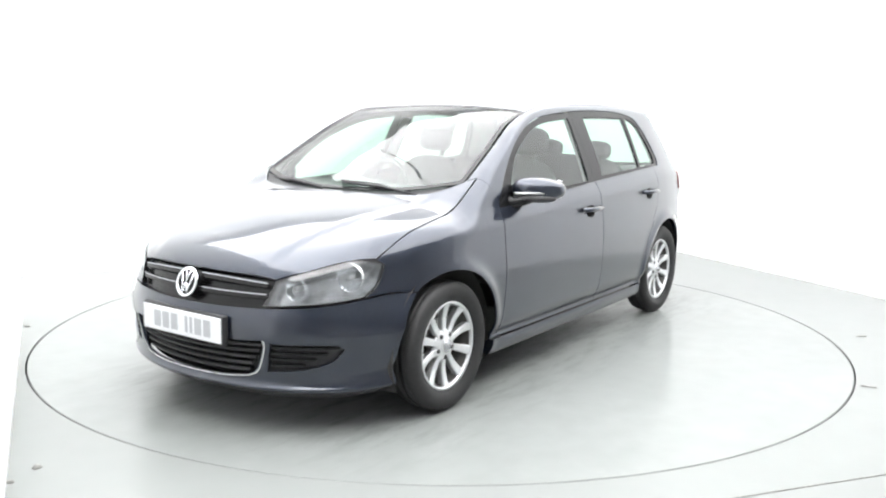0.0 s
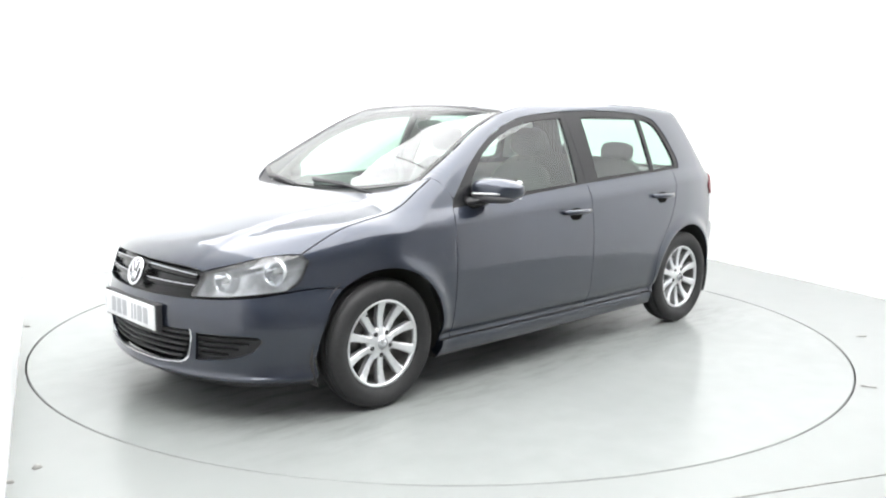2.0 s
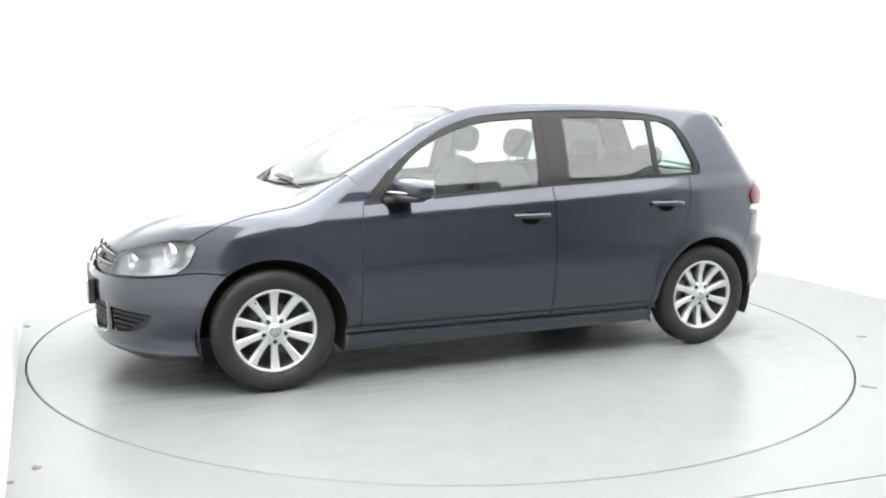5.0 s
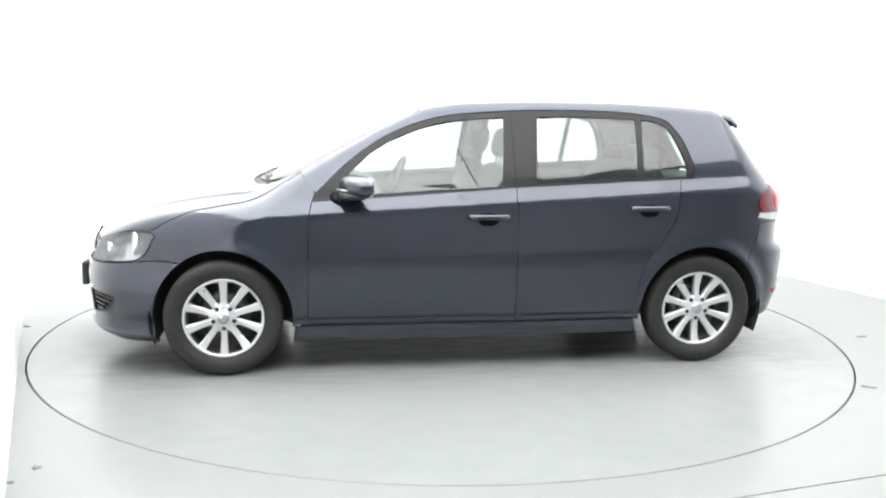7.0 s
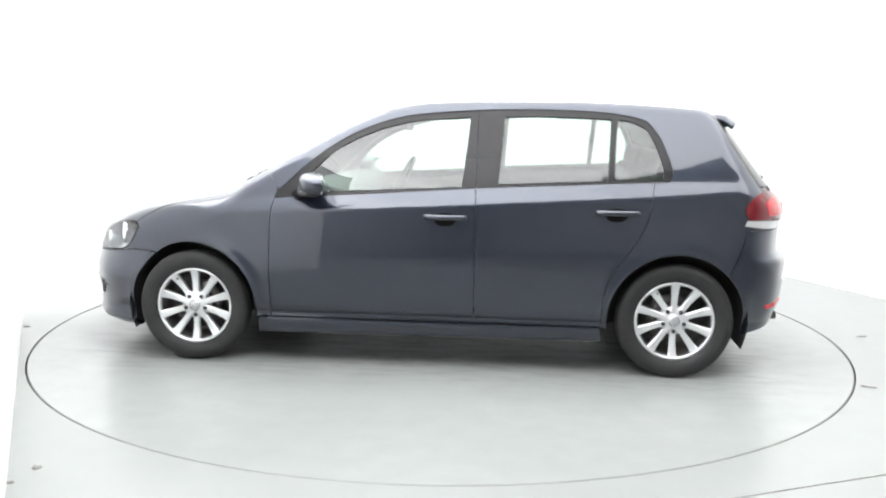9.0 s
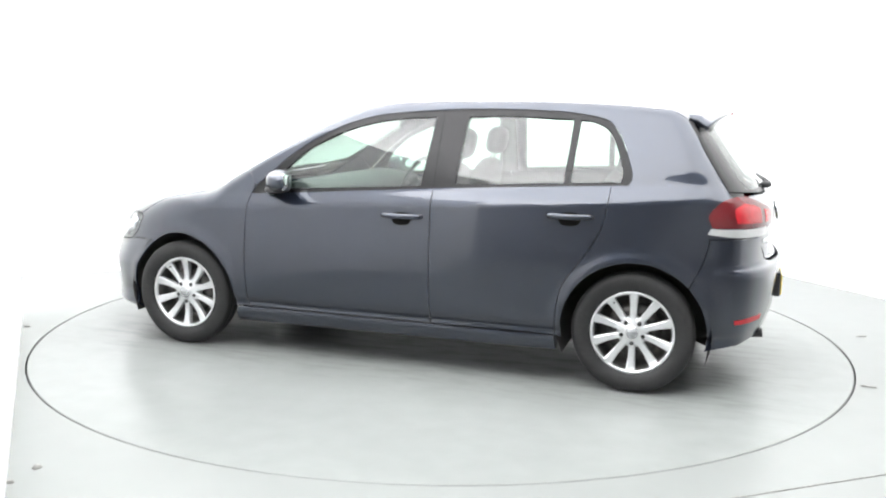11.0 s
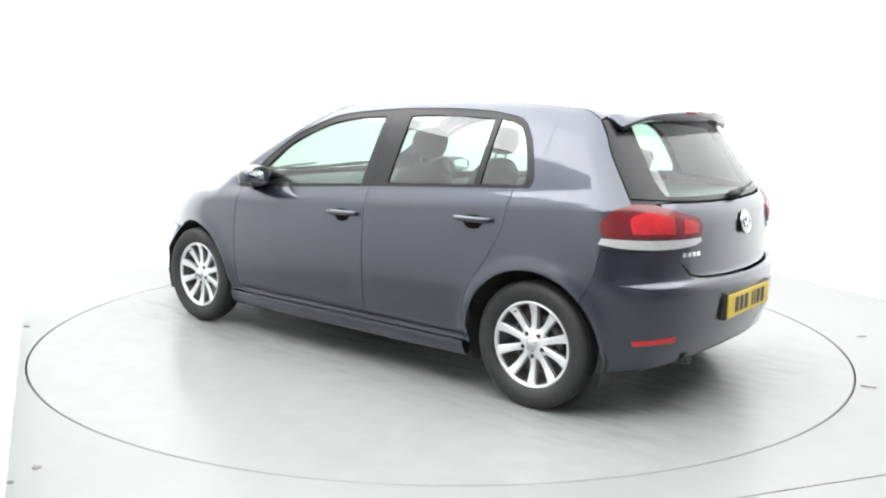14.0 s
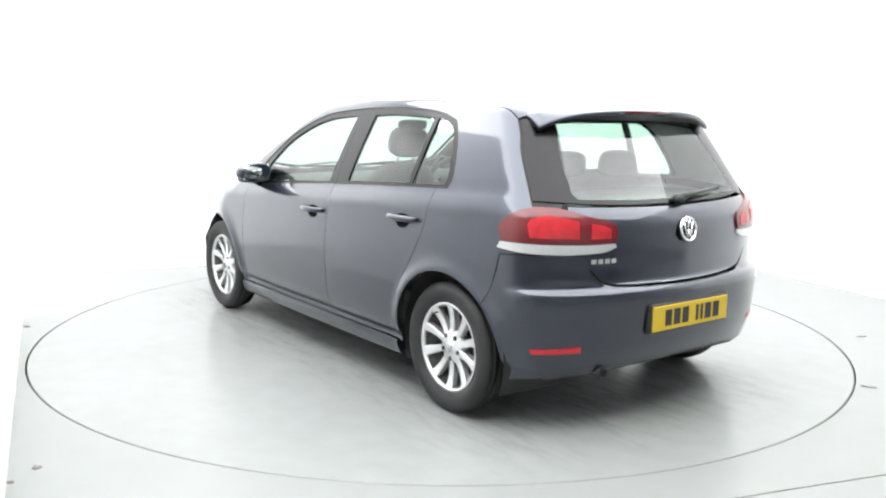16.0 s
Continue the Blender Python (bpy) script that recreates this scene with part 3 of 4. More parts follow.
rear_hood = [(1.172, 0.0), (1.150, 0.3), (1.065, 0.56), hood_side[0]]
hood = outline(rear_hood, hood_side, hood_front, hood_lead, mirror_line(hood_lead), mirror_line(hood_front), mirror_line(hood_side), mirror_line(rear_hood))
part("bonnet", sheet(hood, "top"), PAINT, car)
LAMP_REAR = [HOOD_EDGE[-1], (1.633, HOOD_EDGE[-1][1] - 0.022), (1.640, 0.705), (1.675, 0.635), (1.735, 0.587)]
wing = outline(FRONT_ARCH, [FRONT_ARCH[-1], (0.925, 0.262)], [(0.925, 0.262), (0.860, 0.262)], DOOR_CUT,
               [DOOR_CUT[-1], (0.824, 0.957), HOOD_EDGE[0]], HOOD_EDGE,
               LAMP_REAR, [(1.735, 0.587), (1.62, 0.598), FRONT_ARCH[0]])
both("front_wing", lambda: sheet(wing, "side", step=0.015), PAINT, car)
fdoor = outline([(0.860, 0.262), (-0.241, 0.262)], [(-0.241, 0.262), (-0.241, 0.6), (-0.238, 0.978)], BELT_F, DOOR_CUT[::-1])
rdoor = outline(REAR_CUT, [(-0.905, 0.262), (-0.241, 0.262)], [(-0.241, 0.262), (-0.241, 0.6), (-0.238, 0.978)], [(-0.238, 0.978), (-0.90, 1.013), (-1.155, 1.026)])
fdoors = both("front_door", lambda: sheet(fdoor, "side", step=0.015), PAINT, car)
rdoors = both("rear_door", lambda: sheet(rdoor, "side", step=0.015), PAINT, car)
roof_x = np.linspace(0.255, -1.49, 42)
ROOF_EDGE = [(float(x), float(half_width(np.array([x]), top_x(np.array([x])) - 0.045)[0]) - 0.024) for x in roof_x]
ROOF_LINE = to_side(ROOF_EDGE)
RAIL_REAR = [p for p in ROOF_LINE if p[0] < -1.035]
sill = outline([(0.925, 0.258), (-0.905, 0.258)], [(-0.905, 0.258), (-0.915, 0.19)], [(-0.915, 0.19), (0.935, 0.175)])
both("sill", lambda: sheet(sill, "side", step=0.012, off=0.013, lip=0.045), PAINT, car)

# roof, pillars, glass
roof_side = ROOF_EDGE
ws_top = [(0.200, 0.0), (0.210, 0.25), (0.255, ROOF_EDGE[0][1])]
ws_edge = [ws_top[2], (0.42, 0.603), (0.66, 0.645), (0.950, 0.680)]
ws_low = [(0.950, 0.680), (1.060, 0.45), (1.122, 0.2), (1.138, 0.0)]
roof_front = [ws_top[0], ws_top[1], ws_top[2]]
roof = outline(roof_front, roof_side, [roof_side[-1], (-1.535, 0.40), (-1.555, 0.0)],
               [(-1.555, 0.0), (-1.535, -0.40), (roof_side[-1][0], -roof_side[-1][1])], mirror_line(roof_side), mirror_line(roof_front))
part("roof", sheet(roof, "top"), PAINT, car)
edge_side = to_side([tuple(p) for p in smooth_line(ws_edge, 0.03)])
quarter = outline(REAR_ARCH, [REAR_ARCH[-1], (-0.905, 0.262)], REAR_CUT[::-1], [(-1.155, 1.026), (-1.235, 1.028)], WIN_REAR[::-1], WIN_TOP[::-1],
                  [WIN_TOP[0], (0.824, 0.957), HOOD_EDGE[0]], [HOOD_EDGE[0], edge_side[-1]], edge_side[::-1], ROOF_LINE, [RAIL_REAR[-1], (-1.535, 1.275), (-1.575, 1.20), (-1.665, 1.06), (-1.715, 0.985)],
                  [(-1.715, 0.985), (-1.765, 0.90), (-1.775, 0.79)], [(-1.775, 0.79), (-1.63, 0.785)], [(-1.63, 0.785), (-1.60, 0.66), REAR_ARCH[0]])
both("bodyside", lambda: sheet(quarter, "side", step=0.015, gap=0.0015), PAINT, car)
seal = outline([RAIL_REAR[-1], (-1.535, 1.275), (-1.575, 1.20), (-1.665, 1.06), (-1.715, 0.985)], [(-1.715, 0.985), (-1.765, 0.98)], [(-1.765, 0.98), (-1.70, 1.08), (-1.60, 1.22), (-1.53, 1.32)])
both("hatch_seal", lambda: sheet(seal, "side", off=-0.008, lip=0, gap=-0.02, step=0.02), GLOSSBLACK, car)
screen = outline(ws_top, ws_edge, ws_low, mirror_line(ws_low), mirror_line(ws_edge), mirror_line(ws_top))


def inner_line(poly, d):
    return shrink(np.asarray(poly, float), d)


ws_hole = inner_line(screen, 0.026)
part("windscreen", sheet(ws_hole, "top", off=-0.003, lip=0.0, gap=-0.001), GLASS, car, "green-tinted windscreen").visible_shadow = False
part("windscreen_border", sheet(screen, "top", holes=[ws_hole], off=-0.002, step=0.02, gap=0.001, lip=0.006), GLOSSBLACK, car)
cowl_low = [(1.138, 0.0), (1.122, 0.2), (1.060, 0.45), (0.955, 0.675)]
cowl_front = [(0.990, 0.690), (1.085, 0.55), (1.168, 0.3), (1.190, 0.0)]
cowl = outline(cowl_low, [cowl_low[-1], cowl_front[0]], cowl_front, mirror_line(cowl_front), mirror_line([cowl_low[-1], cowl_front[0]]), mirror_line(cowl_low))
part("cowl", sheet(cowl, "top", off=-0.012, gap=0.0), BLACK, car)

# windows with their frames
F_GLASS = outline([(0.640, 0.940), (0.35, 0.956), (-0.165, 0.985)], [(-0.165, 0.985), (-0.195, 1.335)],
                  [(-0.195, 1.345), (0.056, 1.326), (0.206, 1.298), (0.354, 1.248), (0.503, 1.172), (0.60, 1.09), (0.670, 1.005), (0.640, 0.940)])
R_GLASS = outline([(-0.355, 1.003), (-0.918, 1.030)], [(-0.918, 1.030), (-0.936, 1.340)], [(-0.936, 1.343), (-0.6, 1.354), (-0.380, 1.348)])
Q_GLASS = outline([(-0.952, 1.032), (-1.195, 1.042)], [(-1.195, 1.042), (-1.205, 1.09), (-1.160, 1.22), (-1.115, 1.295), (-1.04, 1.332), (-0.970, 1.341)])
top_f = [p for p in WIN_TOP if p[0] > -0.22] + [(-0.236, 1.379)]
top_r = [(-0.236, 1.379)] + [p for p in WIN_TOP if p[0] < -0.24]
F_FRAME = outline(BELT_F, [(0.836, 0.905), (0.812, 0.950)], top_f, [(-0.236, 1.379), (-0.238, 0.978)])
R_FRAME = outline(BELT_R, [(-0.238, 0.978), (-0.236, 1.379)], top_r, WIN_REAR)
for s in (0, 1):
    f = flipped if s else (lambda b: b)
    part("window_frame", f(sheet(F_FRAME, "side", holes=[F_GLASS], off=-0.004, step=0.02, gap=0.001, lip=0.02)), GLOSSBLACK, fdoors[s], "black window frame")
    part("window_frame", f(sheet(R_FRAME, "side", holes=[R_GLASS, Q_GLASS], off=-0.004, step=0.02, gap=0.001, lip=0.02)), GLOSSBLACK, rdoors[s], "black window frame")
    for nm, g, d in (("window", F_GLASS, fdoors), ("window", R_GLASS, rdoors), ("quarter_window", Q_GLASS, rdoors)):
        part(nm, f(sheet(g, "side", off=-0.010, lip=0.0, gap=-0.002, step=0.05)), GLASS, d[s], "green-tinted side window").visible_shadow = False

# front bumper with its openings
b_top = to_round([FRONT_ARCH[0], (1.62, 0.596), (1.735, 0.584)], "nose") + [(45, 0.567), (34, 0.554), (22, 0.548), (10, 0.545), (0, 0.544)]
b_arch = to_round(arc(AXLE, HUB_Z, ARCH_R, -14, 53), "nose")
b_low = [(0, 0.178), (20, 0.178), (40, 0.172), (55, 0.165), to_round([(1.62, 0.165)], "nose")[0]]


def degrees_of(y, x):
    return math.degrees(math.atan2(y, x - 1.2))


def neg(l):
    return [(-a, b) for a, b in l[::-1]]


bump = outline(b_low, [b_low[-1], b_arch[0]], b_arch, b_top, neg(b_top), neg(b_arch), neg([b_low[-1], b_arch[0]]), neg(b_low), sx=70)
g_half_low = [(0, 0.243), (13, 0.245), (21.2, 0.258)]
g_half_side = [(21.2, 0.258), (24.4, 0.285), (26.6, 0.385), (26.2, 0.412)]
g_half_top = [(26.2, 0.412), (12, 0.405), (0, 0.404)]
LOW_GRILLE = outline(g_half_low, g_half_side, g_half_top, neg(g_half_top), neg(g_half_side), neg(g_half_low), sx=70)
FOG = outline([(27.6, 0.276), (36, 0.290), (44, 0.325), (47.5, 0.378)], [(47.5, 0.378), (46, 0.400), (38, 0.404), (28.6, 0.402)], [(28.6, 0.402), (27.6, 0.276)], sx=70)
FOG_R = FOG * np.array([-1, 1])
bumper = part("front_bumper", sheet(bump, "nose", holes=[LOW_GRILLE, FOG, FOG_R], step=0.024), PAINT, car)


def strip(way, a0, a1, z0, z1, off, h0=0.0):
    """A slim bar along the body between two angles; z0 and z1 are its lower edge at the middle and at the ends."""
    n = 12
    low = [(a0 + (a1 - a0) * i / n, z0 + (z1 - z0) * abs((2 * i / n - 1) if a0 * a1 < 0 else i / n) ** 2) for i in range(n + 1)]
    return sheet(outline(low, [low[-1], (low[-1][0], low[-1][1] + h0)], [(a, b + h0) for a, b in low[::-1]], sx=70), way, off=off, step=0.03, gap=0, lip=0.012)


part("grille_backing", sheet(inner_line(LOW_GRILLE, 0), "nose", off=-0.035, lip=0, gap=-0.01), GLOSSBLACK, bumper, "black lower grille")
for i in range(5):
    z = 0.266 + i * 0.028
    half = 21.7 + i * 1.0
    part("grille_slat", strip("nose", -half, half, z, z + 0.005, -0.012, 0.009), BLACK, bumper)
# bright line round the lower grille
rim_out = outline([(0, 0.2365), (13, 0.2385), (22.3, 0.252)], [(22.3, 0.252), (25.3, 0.282), (27.3, 0.385), (27.0, 0.414)], [(27.0, 0.414), (26.5, 0.414), (26.9, 0.385), (24.9, 0.285), (21.8, 0.2565)],
                  [(21.8, 0.2565), (13, 0.2435), (0, 0.2415)], sx=70)
both("chrome_line", lambda: sheet(rim_out, "nose", off=0.004, step=0.01, gap=0, lip=0.006), CHROME, bumper)
for s in (0, 1):
    f = flipped if s else (lambda b: b)
    part("fog_panel", f(sheet(FOG, "nose", off=-0.022, lip=0, gap=-0.01)), BLACK, bumper, "black ribbed side grille")
    for i in range(4):
        z = 0.302 + i * 0.026
        part("fog_slat", f(strip("nose", 28.5, 37.5 + 3.0 * i, z, z + 0.004, -0.008, 0.008)), GLOSSBLACK, bumper)
lip_low = outline([(0, 0.150), (30, 0.152), (55, 0.160)], [(55, 0.160), (55, 0.176)], [(55, 0.176), (30, 0.184), (0, 0.184)], [(0, 0.184), (-30, 0.184), (-55, 0.176)], [(-55, 0.176), (-55, 0.160)], [(-55, 0.160), (-30, 0.152), (0, 0.150)], sx=70)
part("front_lip", sheet(lip_low, "nose", off=-0.004, gap=0), BLACK, car)

# radiator grille between bonnet and bumper
gr_low = [(0, 0.551), (12, 0.552), (26.2, 0.556)]
gr_side = [(26.2, 0.556), (27.8, 0.610), (29.2, 0.658)]
gr_top = [(29.2, 0.658), (20, 0.676), (10, 0.690), (0, 0.694)]
GRILLE = outline(gr_low, gr_side, gr_top, neg(gr_top), neg(gr_side), neg(gr_low), sx=70)
grille = part("radiator_grille", sheet(GRILLE, "nose", off=-0.028, lip=0, gap=-0.008), GLOSSBLACK, car, "gloss black radiator grille with slim chrome bars")
for z0, h, z1 in ((0.590, 0.020, 0.588), (0.646, 0.020, 0.632)):
    for sgn in (1, -1):
        a0, a1 = 3.6, 27.2
        bm = strip("nose", a0, a1, z0, z1, -0.004, h)
        part("grille_bar", bm if sgn > 0 else flipped(bm), GLOSSBLACK, grille)
        bm = strip("nose", a0, a1, z0 + h - 0.005, z1 + h - 0.005, 0.000, 0.004)
        part("grille_trim", bm if sgn > 0 else flipped(bm), SATIN, grille, "chrome strip")


def emblem(parent, m, r):
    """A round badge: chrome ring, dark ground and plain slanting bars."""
    base = part("emblem", moved(lathe_bm([(0.001, 0.0), (r * 0.96, 0.0), (r * 0.96, 0.006), (0.001, 0.008)], 40, False), m), GLOSSBLACK, parent, "round chrome emblem on a dark ground")
    pr = [(r * 0.86 + r * 0.09 * math.cos(a) * 1.2, 0.008 + 0.007 * math.sin(a)) for a in [2 * math.pi * k / 10 for k in range(10)]]
    part("emblem_ring", moved(lathe_bm(pr, 40), m), CHROME, base)
    for x0, x1, z0, z1 in ((-0.52, -0.20, 0.55, -0.62), (0.52, 0.20, 0.55, -0.62), (-0.22, 0.0, 0.72, 0.10), (0.22, 0.0, 0.72, 0.10), (-0.20, 0.0, -0.62, 0.0), (0.20, 0.0, -0.62, 0.0)):
        part("emblem_bar", moved(tube_bm([(x0 * r, 0.010, z0 * r), (x1 * r, 0.010, z1 * r)], r * 0.075, 6), m), CHROME, base)


# turn the badge's axis (y) towards the nose or the tail
emblem(car, pose(2.074, 0, 0.618, 0, -18, 0) @ pose(0, 0, 0, 0, 0, -90), 0.070)


def plate(parent, m, face, ink, rear):
    """Number plate, 520 x 111 mm, with plain bars for the characters."""
    p = part("number_plate", moved(box_bm(-0.26, 0.26, 0, 0.008, -0.0555, 0.0555, 0.003, 1), m), face, parent, "yellow rear number plate" if rear else "white front number plate", smooth=False)
    part("plate_holder", moved(box_bm(-0.268, 0.268, -0.03, -0.0005, -0.064, 0.064, 0.004, 1), m), BLACK, p, smooth=False)
    x = -0.196
    for k in range(7):
        if k == 4:
            x += 0.036
        w = 0.044 if k not in (2, 3) else 0.018
        part("plate_bar", moved(box_bm(x, x + w, 0.0082, 0.0092, -0.036, 0.036), m), ink, p, smooth=False)
        x += w + 0.014


# front characters are coloured grey for the glare on the plate
plate(car, pose(2.116, 0, 0.444, 0, 0, -90), PLATE_W, PLATE_INK_WASHED, False)

# headlamps
lamp_out = to_round(LAMP_REAR[::-1], "nose")


def top_to_round(pts):
    return [(math.degrees(math.atan2(p[1], p[0] - 1.2)), p[2]) for p in on_body(pts, "top")]


lamp_top = top_to_round(hood_front)
H_LAMP = outline([gr_low[-1], (34, 0.559), (45, 0.572), lamp_out[0]], lamp_out, [lamp_out[-1]] + lamp_top[1:], [lamp_top[-1], gr_side[1], gr_low[-1]], sx=70, step=0.015)


def head_lamp(f):
    lamp = part("headlamp", f(sheet(H_LAMP, "nose", off=-0.075, lip=-0.07, gap=0.004, step=0.02)), BEZEL, car, "headlamp with two round chrome reflectors behind a clear lens")
    part("lens", f(sheet(H_LAMP, "nose", off=0.002, lip=0.0, gap=0.002, step=0.02)), LENS, lamp, "clear headlamp lens").visible_shadow = False
    rimo = sheet(H_LAMP, "nose", holes=[shrink(H_LAMP, 0.007, 70.0)], off=0.0005, lip=0.02, gap=0.0005, step=0.015)
    part("seal", f(rimo), GLOSSBLACK, lamp)
    for a, z, r in ((34.6, 0.622, 0.048), (49.0, 0.668, 0.060)):
        p = on_body(np.array([(a, z)]), "nose")[0]
        d = Vector((math.cos(math.radians(14)), math.sin(math.radians(14)), 0))
        c = Vector(p) - d * 0.036 - Vector((0, 0.010, 0))
        prof = [(r * 1.04, -0.010), (r * 1.04, 0.006), (r * 1.01, 0.008), (r * 0.98, 0.0), (r * 0.85, -0.022), (r * 0.55, -0.042), (r * 0.2, -0.052), (0.002, -0.052)]
        m = Matrix.Translation(c) @ pose(0, 0, 0, 0, 0, 14 - 90)
        part("reflector", f(moved(lathe_bm(prof, 32, False), m)), REFLECTOR, lamp, "round chrome reflector bowl")
        part("bulb", f(moved(lathe_bm([(0.002, 0.002), (0.010, 0.0), (0.013, -0.012), (0.011, -0.045)], 16, False), m)), WHITELENS, lamp)


head_lamp(lambda b: b)
head_lamp(flipped)


# ---- tail ----
def around(y, x):
    return math.degrees(math.atan2(y, -x - 1.2))


r_arch = to_round(arc(-AXLE, HUB_Z, ARCH_R, 193, 137, 12), "tail")
r_top = to_round([REAR_ARCH[0], (-1.60, 0.66), (-1.63, 0.785), (-1.70, 0.787)], "tail")
r_top2 = [r_top[-1], (48, 0.787), (42.5, 0.783), (40, 0.760)]
r_top3 = [(40, 0.760), (36.5, 0.69), (32, 0.652), (18, 0.640), (0, 0.636)]
r_low = [(0, 0.305), (20, 0.298), (40, 0.272), (58, 0.242), r_arch[0]]
rb = outline(r_low, r_arch, r_top[:3], r_top[2:] , r_top2, r_top3, neg(r_top3), neg(r_top2), neg(r_top[2:]), neg(r_top[:3]), neg(r_arch), neg(r_low), sx=70)
rbumper = part("rear_bumper", sheet(rb, "tail", step=0.024), PAINT, car)
for s in (0, 1):
    f = flipped if s else (lambda b: b)
    refl = outline([(40.5, 0.376), (53.2, 0.370)], [(53.2, 0.370), (53.6, 0.392)], [(53.6, 0.392), (40.5, 0.400)], sx=70)
    part("reflector", f(sheet(refl, "tail", off=0.004, lip=0.006, gap=0)), REDLENS, rbumper, "slim red bumper reflector")
low_tr = outline([(0, 0.282), (25, 0.270), (50, 0.240)], [(50, 0.240), (50, 0.254)], [(50, 0.254), (25, 0.290), (0, 0.302)], [(0, 0.302), (-25, 0.290), (-50, 0.254)], [(-50, 0.254), (-50, 0.240)], [(-50, 0.240), (-25, 0.270), (0, 0.282)], sx=70)
part("rear_lip", sheet(low_tr, "tail", off=-0.012, gap=0), BLACK, car)
plate(car, pose(-1.984, 0, 0.495, 0, 0, 90), PLATE_Y, PLATE_INK, True)
for k in (0.46,):
    part("exhaust_pipe", moved(lathe_bm([(0.019, 0.0), (0.023, 0.002), (0.023, 0.30), (0.019, 0.30)], 24), pose(-1.905, k, 0.276, 0, 0, -90) @ pose(0, 0, 0, -6, 0, 0)), GAP, car)

TG_TOP = 0.985
tg_side = [(40.6, 0.757), (43.5, 0.80), (44, 0.90), (45.5, TG_TOP)]
tg_low = [(0, 0.643), (18, 0.646), (32, 0.658), (36.2, 0.694), (40.6, 0.757)]
tg_top = [(45.5, TG_TOP), (25, 0.977), (0, 0.972)]
tgate = outline(tg_low, tg_side, tg_top, neg(tg_top), neg(tg_side), neg(tg_low), sx=70)
gate = part("tailgate", sheet(tgate, "tail", step=0.024), PAINT, car)
emblem(gate, pose(-1.940, 0, 0.868, 0, 10, 0) @ pose(0, 0, 0, 0, 0, 90), 0.059)
for i in range(4):
    a0 = 38.4 - 2.1 * i
    bar = outline([(a0, 0.748), (a0 - 1.6, 0.748)], [(a0 - 1.6, 0.748), (a0 - 1.6, 0.768)], [(a0 - 1.6, 0.768), (a0, 0.768)], sx=70)
    part("badge_bar", sheet(bar, "tail", off=0.004, lip=0.005, gap=0, step=0.01), CHROME, gate, "chrome badge bar")
# rear window in the (y, z) view
rw_side = [(p[1] - 0.003, p[2]) for p in on_body([RAIL_REAR[-1], (-1.535, 1.275), (-1.575, 1.20), (-1.665, 1.06), (-1.70, 1.008)], "side")]
rw_low = [rw_side[-1], (0.35, 0.985), (0, 0.982)]
rw_top = [(0, 1.365), (0.40, 1.36), rw_side[0]]


def negy(l):
    return [(-a, b) for a, b in l[::-1]]


rw = outline(rw_top, rw_side, rw_low, negy(rw_low), negy(rw_side), negy(rw_top))
h_side = [(0.470, 1.33), (0.515, 1.18), (0.545, 1.035), (0.52, 1.012)]
h_low = [(0.52, 1.012), (0.3, 1.005), (0, 1.002)]
h_top = [(0, 1.335), (0.30, 1.335), (0.470, 1.33)]
rh = outline(h_top, h_side, h_low, negy(h_low), negy(h_side), negy(h_top))
part("rear_window_border", sheet(rw, "back", holes=[rh], off=-0.002, step=0.02, gap=0.002, lip=0.01), GLOSSBLACK, gate, "gloss black rear window border")
part("rear_window", sheet(rh, "back", off=-0.003, lip=0, gap=-0.001, step=0.04), GLASS, gate, "green-tinted rear window").visible_shadow = False

# tail lamps
T_UP = outline([(62, 0.842), (52, 0.838), (40, 0.834), (31.2, 0.836)], [(31.2, 0.836), (30.4, 0.880), (31.6, 0.914)], [(31.6, 0.914), (40, 0.946), (48, 0.976), (54, 0.982)], [(54, 0.982), (59.5, 0.958), (63, 0.90), (62, 0.842)], sx=70, step=0.015)
T_LO = outline([(63.3, 0.812), (56, 0.797), (45, 0.790), (35, 0.796), (30.8, 0.815)], [(30.8, 0.815), (31.2, 0.833)], [(31.2, 0.833), (40, 0.831), (53, 0.836), (62.4, 0.840)], sx=70, step=0.015)
T_BRIGHT = [outline([(42.0, 0.856), (54.5, 0.862)], [(54.5, 0.862), (55, 0.925), (51, 0.950)], [(51, 0.950), (47, 0.940), (42.3, 0.924)], sx=70),
            outline([(32.8, 0.854), (38.8, 0.854)], [(38.8, 0.854), (38.8, 0.914)], [(38.8, 0.914), (35, 0.904), (32.8, 0.892)], sx=70)]


def tail_lamp(f):
    lamp = part("tail_lamp", f(sheet(T_UP, "tail", off=0.010, lip=0.016, gap=0.001, step=0.02)), DARKRED, car, "red tail lamp with a white lower band")
    for b in T_BRIGHT:
        part("red_segment", f(sheet(b, "tail", off=0.0125, lip=0.003, gap=0, step=0.02)), REDLENS, lamp)
    part("white_band", f(sheet(T_LO, "tail", off=0.010, lip=0.016, gap=0.001, step=0.02)), WHITELENS, lamp, "clear white lens band")


tail_lamp(lambda b: b)
tail_lamp(flipped)


